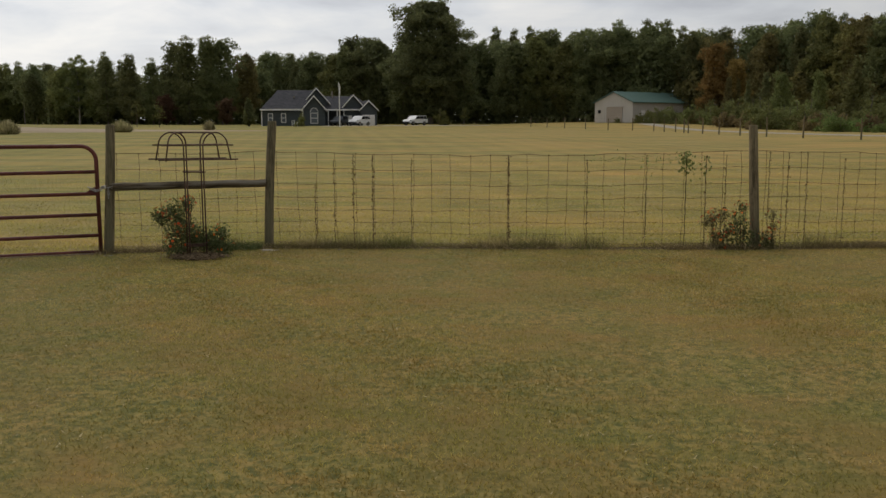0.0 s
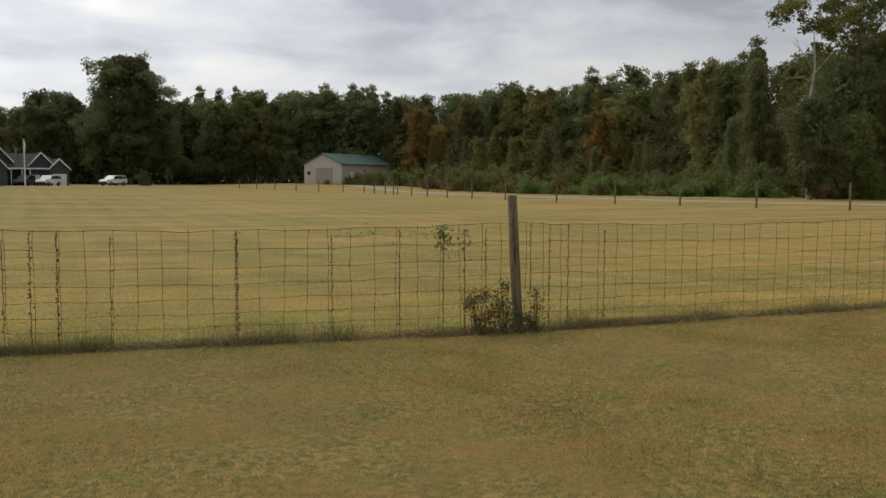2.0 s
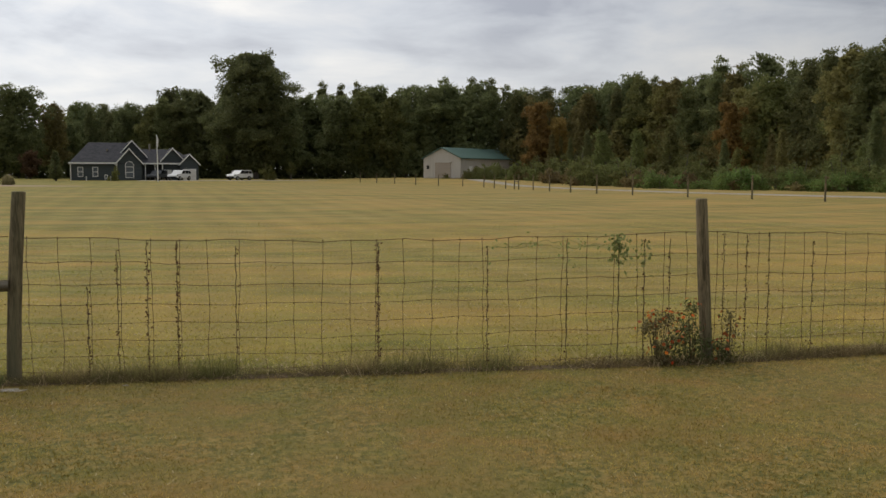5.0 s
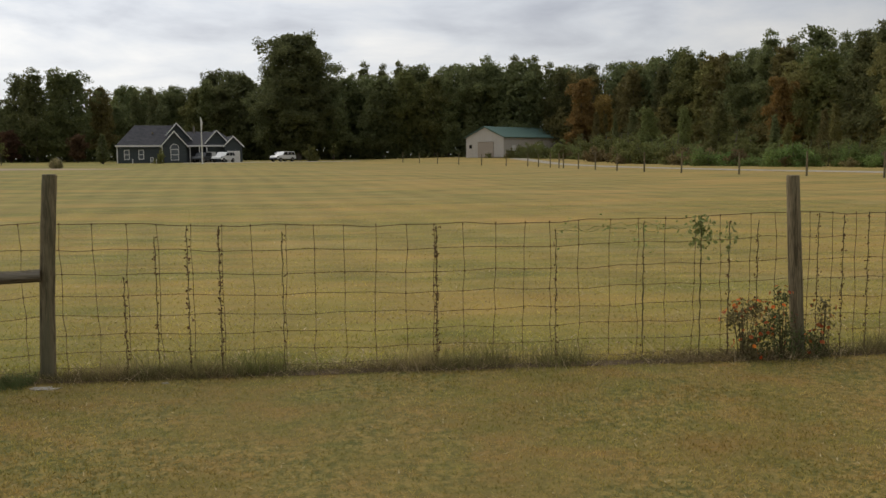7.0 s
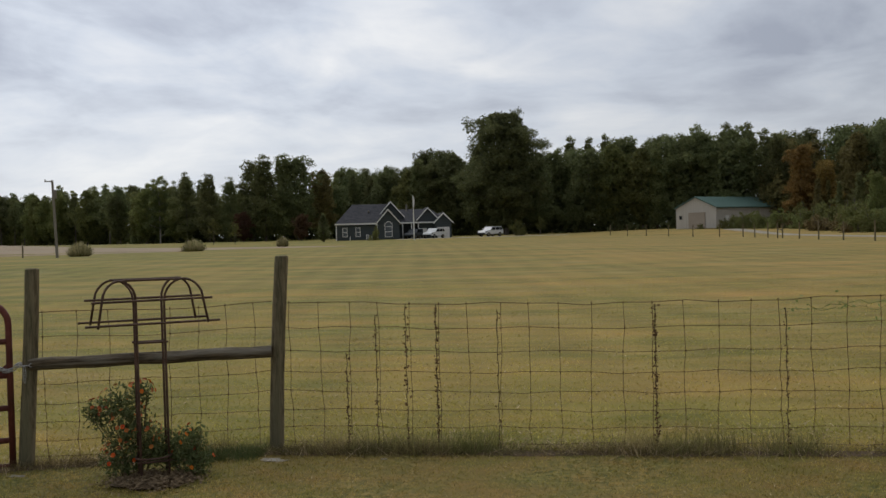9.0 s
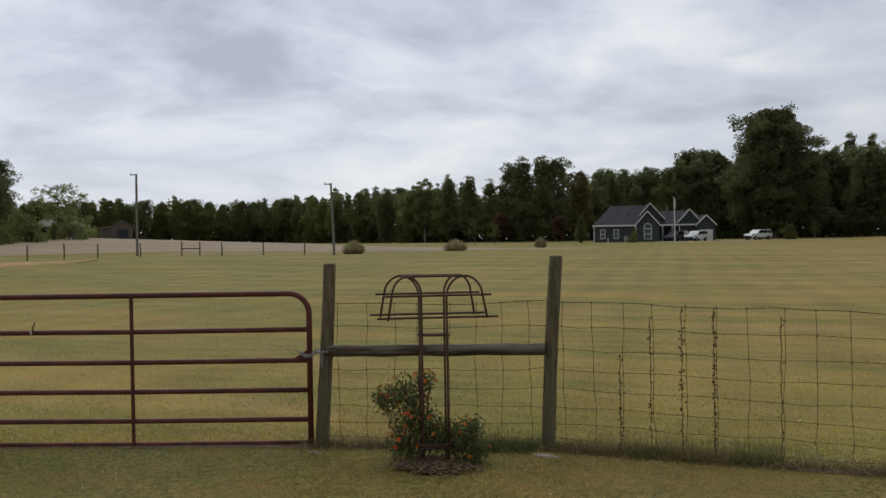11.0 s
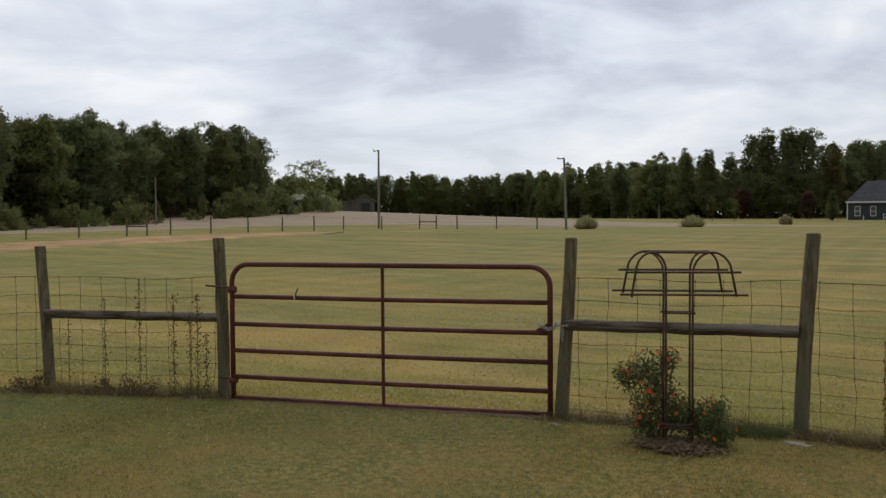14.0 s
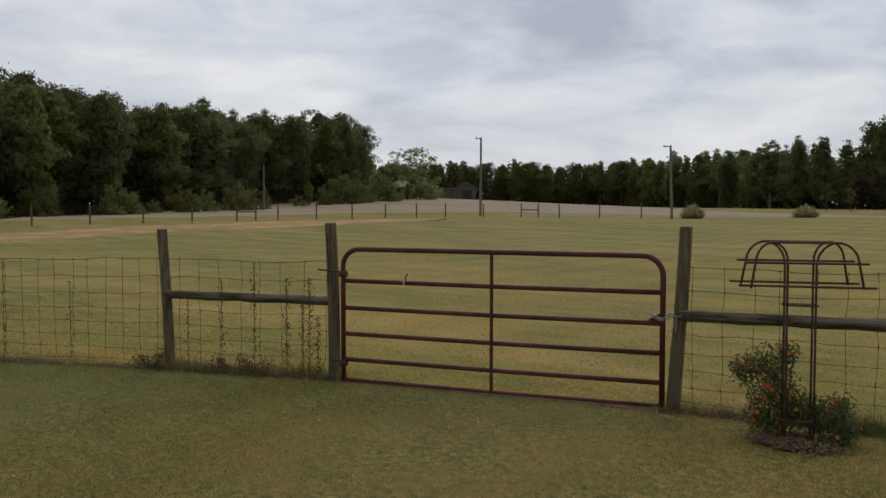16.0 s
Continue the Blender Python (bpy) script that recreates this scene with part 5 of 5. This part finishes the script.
# ---------------------------------------------------------------- far fences
def far_fence(line, spacing, tall, braces, group, label):
    """Posts along a line, with two strands of wire."""
    pts = [Vector(p) for p in line]
    total = sum((b - a).length for a, b in zip(pts, pts[1:]))
    spots, s = [], 0.0
    while s <= total:
        left = s
        for a, b in zip(pts, pts[1:]):
            if left <= (b - a).length:
                spots.append(a.lerp(b, left / (b - a).length)); break
            left -= (b - a).length
        s += spacing
    for k, p in enumerate(spots):
        z = ground_z(p.x, p.y)
        ob = part("field_post", tube([(0, 0, -0.2), (0.01, 0.01, tall * 0.5), (0.03 * math.sin(k * 3.1), 0, tall + 0.06 * math.sin(k * 2.2))], [0.065, 0.062, 0.055], 8), M_POST)
        ob.matrix_basis = Matrix.Translation((p.x, p.y, z))
        tagged(ob, label, "fence post", group)
    strands = thing("far_wire_fence", (0, 0, 0), "thin wire strands of the far field fence", "wire fence", "wires of the far fences")
    for hgt in (0.25, 0.62, 0.95, tall * 0.93):
        part("wire_strand", tube([(p.x, p.y, ground_z(p.x, p.y) + hgt) for p in spots], 0.0035, 4), M_WIRE, strands)
    for k in braces:
        p, q = spots[k], spots[k] + (spots[k + 1] - spots[k]).normalized() * 1.7
        z = ground_z(q.x, q.y)
        ob = part("field_post", tube([(0, 0, -0.2), (0, 0, tall)], 0.062, 8), M_POST)
        ob.matrix_basis = Matrix.Translation((q.x, q.y, z))
        tagged(ob, label, "fence post", group)
        ob = part("brace_rail", tube([(p.x, p.y, z + tall * 0.55), (q.x, q.y, z + tall * 0.55)], 0.045, 8), M_RAIL)
        tagged(ob, "brace rail between two far fence posts", "fence rail", "brace rails of the fence")


far_fence([(-54.6, 4), (-55.2, 20), (-55.6, 35), (-55.8, 53), (-52.6, 58.5), (-46, 60.5), (-40.5, 65.5)], 3.75, 1.25, (7, 15), "posts of the far left fence", "grey wooden post of the far fence")
far_fence([(48, 14), (40, 28), (34.9, 36.2), (32.7, 41), (30.6, 46), (28.3, 51), (26, 56), (24.8, 62), (24, 70), (23.5, 84), (23, 100), (14, 118), (8, 132)], 5.3, 1.5, (14,), "posts of the far right fence", "grey wooden post of the fence along the drive")

# ---------------------------------------------------------------- house
M_SIDING = mat("slate_blue_siding", (0.050, 0.060, 0.064), (0.080, 0.092, 0.096), 1.0, 0.8, 0.3, stretch=(0.3, 0.3, 9))
M_SHINGLE = mat("dark_roof_shingles", (0.045, 0.045, 0.050), (0.095, 0.094, 0.100), 1.2, 0.95, 0.4, stretch=(1, 1, 3))
M_GLASS = mat("window_glass", (0.09, 0.105, 0.12), (0.15, 0.165, 0.18), 0.6, 0.12, 0)
# siding tone darkened further: the porch's shade put into the colour
M_SHADE = mat("shade_dark_boards", (0.040, 0.043, 0.045), (0.06, 0.065, 0.068), 1.0, 0.9, 0)

# the house's own frame: x along its front, y away from the road, z up
h_m = Matrix.Translation((-34.8, 143.6, ground_z(-30, 145) - 0.55)) @ pose(0, 0, 0, 0, 0, 14) @ Matrix.Diagonal((0.85, 1, 1, 1))
house = thing("house", h_m, "slate-blue single-storey house with white-trimmed gables and dark roof", "house")
EAVE = 3.35


def rake(x0, x1, apex_x, z0, z1, y, parent, w=0.20):
    """The two white boards of a gable."""
    for xa in (x0, x1):
        bm = bmesh.new()
        d = Vector((apex_x - xa, 0, z1 - z0)).normalized()
        nrm = Vector((-d.z, 0, d.x)) * (w if xa < apex_x else -w)
        p = [Vector((xa, y, z0)), Vector((apex_x, y, z1)), Vector((apex_x, y, z1)) - Vector((0, 0, abs(nrm.z) + 0.12)), Vector((xa, y, z0)) - Vector((0, 0, 0.24))]
        a = [bm.verts.new(v) for v in p]
        b = [bm.verts.new(v + Vector((0, 0.10, 0))) for v in p]
        bm.faces.new(a); bm.faces.new(b[::-1])
        for i2 in range(4):
            j2 = (i2 + 1) % 4
            bm.faces.new((a[j2], a[i2], b[i2], b[j2]))
        bmesh.ops.recalc_face_normals(bm, faces=bm.faces[:])
        part("rake_board", bm, M_WHITE, parent, "white gable board")


def gable_block(x0, x1, y0, depth, eave, apex, over=0.35):
    """A wall block under a roof whose gable faces the road."""
    mx = (x0 + x1) / 2
    w = part("wall", prism([(x0, 0), (x1, 0), (x1, eave), (mx, apex - 0.15), (x0, eave)], depth), M_SIDING, house)
    w.matrix_basis = Matrix.Translation((0, y0, 0))
    slope = (apex - eave) / (mx - x0)
    xa, xb, ze = x0 - over, x1 + over, eave - over * slope
    roof = part("roof", prism([(xa, ze), (mx, apex), (xb, ze), (xb, ze + 0.18), (mx, apex + 0.20), (xa, ze + 0.18)], depth + 0.4), M_SHINGLE, house)
    roof.matrix_basis = Matrix.Translation((0, y0 - 0.4, 0))
    rake(xa, xb, mx, ze + 0.2, apex + 0.22, y0 - 0.52, house)


def window(x, z, w, h, y, parent=None):
    win = part("window", box((w, 0.08, h), (x, y, z), 0.01), M_GLASS, house)
    for dx in (-w / 2 - 0.06, w / 2 + 0.06):
        part("frame", box((0.12, 0.14, h + 0.24), (x + dx, y, z)), M_WHITE, win)
    for dz in (-h / 2 - 0.06, 0.0, h / 2 + 0.06):
        part("frame", box((w, 0.12, 0.10), (x, y, z + dz)), M_WHITE, win)


# main wing with a hipped end
part("wall", box((8.1, 9.0, EAVE), (4.05, 4.5, EAVE / 2)), M_SIDING, house)
bm = bmesh.new()
rv = [bm.verts.new(v) for v in ((-0.4, -0.4, EAVE - 0.1), (9.6, -0.4, EAVE - 0.1), (9.6, 9.6, EAVE - 0.1), (-0.4, 9.6, EAVE - 0.1), (3.4, 4.6, 6.75), (10.6, 4.6, 6.75))]
for f in ((0, 1, 5, 4), (1, 2, 5), (2, 3, 4, 5), (3, 0, 4), (3, 2, 1, 0)):
    bm.faces.new([rv[k] for k in f])
part("roof", bm, M_SHINGLE, house)
part("fascia", box((8.3, 0.12, 0.26), (3.8, -0.44, EAVE - 0.06)), M_WHITE, house, "white fascia board")
gable_block(8.6, 13.6, 2.6, 6.5, 4.55, 6.95)
gable_block(8.1, 12.6, -0.3, 6.0, EAVE, 5.55)
part("corner_board", box((0.22, 0.22, EAVE), (8.1, -0.36, EAVE / 2)), M_WHITE, house, "white corner board")
part("corner_board", box((0.20, 0.20, EAVE), (0.0, -0.06, EAVE / 2)), M_WHITE, house, "white corner board")
# wing with porch and garage
# this wall's colour carries the shade under the porch roof
part("wall", box((10.4, 7.0, EAVE), (17.4, 6.3, EAVE / 2)), M_SHADE, house)
bm = bmesh.new()
rv = [bm.verts.new(v) for v in ((11.5, 1.2, EAVE - 0.1), (22.8, 1.2, EAVE - 0.1), (22.8, 9.8, EAVE - 0.1), (11.5, 9.8, EAVE - 0.1), (11.5, 5.4, 5.75), (19.6, 5.4, 5.75))]
for f in ((0, 1, 5, 4), (1, 2, 5), (2, 3, 4, 5), (0, 4, 3), (3, 2, 1, 0)):
    bm.faces.new([rv[k] for k in f])
part("roof", bm, M_SHINGLE, house)
part("fascia", box((7.6, 0.12, 0.24), (16.0, 1.16, EAVE - 0.06)), M_WHITE, house, "white fascia board")
gable_block(16.6, 20.6, 1.9, 4.0, EAVE + 0.55, 5.75)
gable_block(19.9, 23.3, 0.6, 8.0, EAVE - 0.05, 4.75)
for x in (13.4, 15.2, 16.6):
    part("porch_post", box((0.16, 0.16, EAVE), (x, 1.3, EAVE / 2)), M_WHITE, house, "white porch post")
part("garage_door", box((2.5, 0.10, 2.35), (21.6, 0.54, 1.25), 0.02), M_WHITE, house, "white panelled garage door")
part("garage_door", box((1.5, 0.10, 2.2), (17.6, 1.82, 1.2), 0.02), M_WHITE, house, "white panelled door")
for x in (1.7, 4.3):
    window(x, 1.9, 0.75, 1.35, -0.02)
window(6.2, 0.9, 0.35, 0.9, -0.02)
window(10.4, 1.85, 1.3, 1.6, -0.34)
arch = bmesh.new()
av = [arch.verts.new((10.4 + 0.75 * math.cos(a), -0.38, 2.78 + 0.75 * math.sin(a))) for a in [math.pi * k / 10 for k in range(11)]]
arch.faces.new(av)
ab = bmesh.ops.extrude_face_region(arch, geom=arch.faces[:])
bmesh.ops.translate(arch, verts=[v for v in ab["geom"] if isinstance(v, bmesh.types.BMVert)], vec=(0, 0.08, 0))
bmesh.ops.recalc_face_normals(arch, faces=arch.faces[:])
fan = part("window", arch, M_GLASS, house, "arched window in the gable")
part("frame", tube([(10.4 + 0.80 * math.cos(a), -0.40, 2.78 + 0.80 * math.sin(a)) for a in [math.pi * k / 12 for k in range(13)]], 0.06, 6), M_WHITE, fan)
part("chimney_pipe", tube([(14.6, 5.0, 5.4), (14.6, 5.0, 6.6)], 0.20, 10), M_POLE, house)
part("roof_vent", box((0.35, 0.35, 0.35), (6.6, 2.4, 5.45), 0.03), M_POLE, house)
for x in (2.0, 6.3):
    part("downpipe", tube([(x + 0.7, -0.10, 0.0), (x + 0.7, -0.10, 1.2)], 0.10, 6), M_WHITE, house)

flag = thing("flagpole", (-20.0, 134.3, ground_z(-20.0, 134.3) - 0.2), "tall white flagpole with a furled flag", "flagpole")
part("pole", tube([(0, 0, -0.2), (0, 0, 3.6), (-0.06, 0, 7.2)], [0.10, 0.09, 0.06], 10), M_WHITE, flag)
part("flag", tube([(0.05, 0, 7.0), (0.12, 0.02, 6.4), (0.08, -0.02, 5.6), (0.04, 0, 5.1)], [0.03, 0.09, 0.08, 0.02], 7), M_WHITE, flag)

# ---------------------------------------------------------------- cars
M_CAR = mat("white_car_paint", (0.72, 0.72, 0.71), (0.80, 0.80, 0.79), 1.0, 0.25, 0)
M_TINT = mat("tinted_car_glass", (0.02, 0.022, 0.025), (0.03, 0.033, 0.036), 1.0, 0.1, 0)


def car(place, label, paint=None):
    c = thing("parked_car", place, label, "car", "cars at the house")
    side = [(0.0, 0.40), (0.05, 0.80), (0.25, 0.98), (1.25, 1.06), (1.75, 1.55), (2.1, 1.66), (4.1, 1.66), (4.45, 1.10), (4.55, 0.85), (4.55, 0.42)]
    bm = prism(side, 1.80)
    bmesh.ops.bevel(bm, geom=bm.edges[:], offset=0.05, segments=2, affect="EDGES")
    part("body", bm, paint or M_CAR, c)
    for y in (-0.012, 1.792):
        for glass in ([(1.45, 1.08), (1.85, 1.54), (2.55, 1.57), (2.55, 1.08)], [(2.65, 1.08), (2.65, 1.57), (3.45, 1.57), (3.45, 1.08)], [(3.55, 1.08), (3.55, 1.57), (4.0, 1.55), (4.28, 1.10)]):
            g = part("window", prism(glass, 0.02), M_TINT, c)
            g.matrix_basis = Matrix.Translation((0, y, 0))
        part("headlight", box((0.30, 0.03, 0.16), (0.24, y + 0.01, 0.80), 0.01), M_GLASS, c)
    for x, y in product((0.85, 3.6), (0.05, 1.75)):
        wheel = part("wheel", tube([(x, y - 0.13, 0.34), (x, y + 0.13, 0.34)], 0.34, 16), M_TYRE, c)
        part("rim", tube([(x, y - 0.145, 0.34), (x, y + 0.145, 0.34)], 0.20, 12), M_CHAIN, wheel)
    part("bumper", box((0.12, 1.7, 0.22), (0.0, 0.9, 0.50), 0.03), M_TYRE, c)
    return c


car(Matrix.Translation((-9.7, 145.5, ground_z(-9, 147) + 0.03)) @ pose(0, 0, 0, 0, 0, 50), "white sport utility car parked on the drive")
car(Matrix.Translation((-18.3, 142.0, ground_z(-18, 144) + 0.03)) @ pose(0, 0, 0, 0, 0, 66), "white car parked before the garage")
car(Matrix.Translation((-21.9, 145.4, ground_z(-24, 146) + 0.0)) @ pose(0, 0, 0, 0, 0, 72), "dark grey car parked under the porch roof", mat("dark_grey_car_paint", (0.06, 0.065, 0.07), (0.09, 0.095, 0.10), 1.0, 0.25, 0))

# ---------------------------------------------------------------- metal shed
M_METAL = mat("beige_metal_cladding", (0.44, 0.41, 0.37), (0.56, 0.53, 0.48), 0.8, 0.6, 0.2, stretch=(6, 6, 0.3))
M_GREEN = mat("green_metal_roof", (0.068, 0.125, 0.104), (0.100, 0.168, 0.140), 0.8, 0.5, 0.2, stretch=(0.3, 6, 6))
s_m = Matrix.Translation((22.7, 153.0, ground_z(27, 150) + 0.05)) @ pose(0, 0, 0, 0, 0, -45)
shed = thing("metal_shed", s_m, "beige metal farm shed with a green roof", "shed")
part("wall", prism([(0, 0), (8.1, 0), (8.1, 3.45), (4.05, 5.2), (0, 3.45)], 20.0), M_METAL, shed)
roof = part("roof", prism([(-0.3, 3.37), (4.05, 5.25), (8.4, 3.37), (8.4, 3.51), (4.05, 5.4), (-0.3, 3.51)], 20.6), M_GREEN, shed)
roof.matrix_basis = Matrix.Translation((0, -0.3, 0))
part("roller_door", box((3.4, 0.10, 2.7), (4.3, -0.04, 1.35), 0.02), mat("tan_roller_door", (0.33, 0.28, 0.23), (0.42, 0.36, 0.30), 1, 0.7, 0.3, stretch=(0.3, 1, 12)), shed, "tan roller door")
part("door_hood", box((3.7, 0.16, 0.16), (4.3, -0.06, 2.8)), M_METAL, shed)
for x in (1.0,):
    part("window", box((0.55, 0.08, 0.6), (x, -0.03, 1.9), 0.01), M_TINT, shed)
part("side_door", box((0.08, 1.0, 2.1), (8.12, 3.0, 1.05), 0.01), M_WHITE, shed)

# ---------------------------------------------------------------- far farm
M_OLDWOOD = mat("old_barn_boards", (0.10, 0.085, 0.070), (0.19, 0.165, 0.14), 1.0, 0.95, 0.4, stretch=(5, 5, 0.3))
f_m = Matrix.Translation((-116.5, 101.5, ground_z(-113, 104) + 0.1)) @ pose(0, 0, 0, 0, 0, 46)
farm = thing("farmhouse", f_m, "low grey farmhouse under the wood", "house")
part("wall", box((7.6, 6.0, 1.9), (3.8, 3.0, 0.95)), M_OLDWOOD, farm)
bm = bmesh.new()
rv = [bm.verts.new(v) for v in ((-0.4, -0.4, 1.85), (8.0, -0.4, 1.85), (8.0, 6.4, 1.85), (-0.4, 6.4, 1.85), (1.4, 3.0, 3.0), (6.4, 3.0, 3.0))]
for f in ((0, 1, 5, 4), (1, 2, 5), (2, 3, 4, 5), (3, 0, 4), (3, 2, 1, 0)):
    bm.faces.new([rv[k] for k in f])
part("roof", bm, M_POLE, farm)
for x in (1.6, 5.6):
    part("window", box((0.9, 0.08, 0.8), (x, -0.02, 1.15)), M_TINT, farm)
b_m = Matrix.Translation((-112.2, 111.2, ground_z(-110, 113) - 0.1)) @ pose(0, 0, 0, 0, 0, 44)
barn = thing("old_barn", b_m, "weathered grey old barn at the field's top", "barn")
part("wall", prism([(0, 0), (5.6, 0), (5.6, 2.0), (3.8, 3.1), (2.0, 2.0), (0, 1.9)], 5.0), M_OLDWOOD, barn)
roof = part("roof", prism([(-0.2, 1.95), (2.0, 2.1), (3.8, 3.2), (5.9, 1.95), (5.9, 2.1), (3.8, 3.38), (2.0, 2.25), (-0.2, 2.1)], 5.6), M_POLE, barn)
roof.matrix_basis = Matrix.Translation((0, -0.3, 0))
part("barn_door", box((1.6, 0.08, 1.8), (4.0, -0.03, 0.9)), M_SHADE, barn)
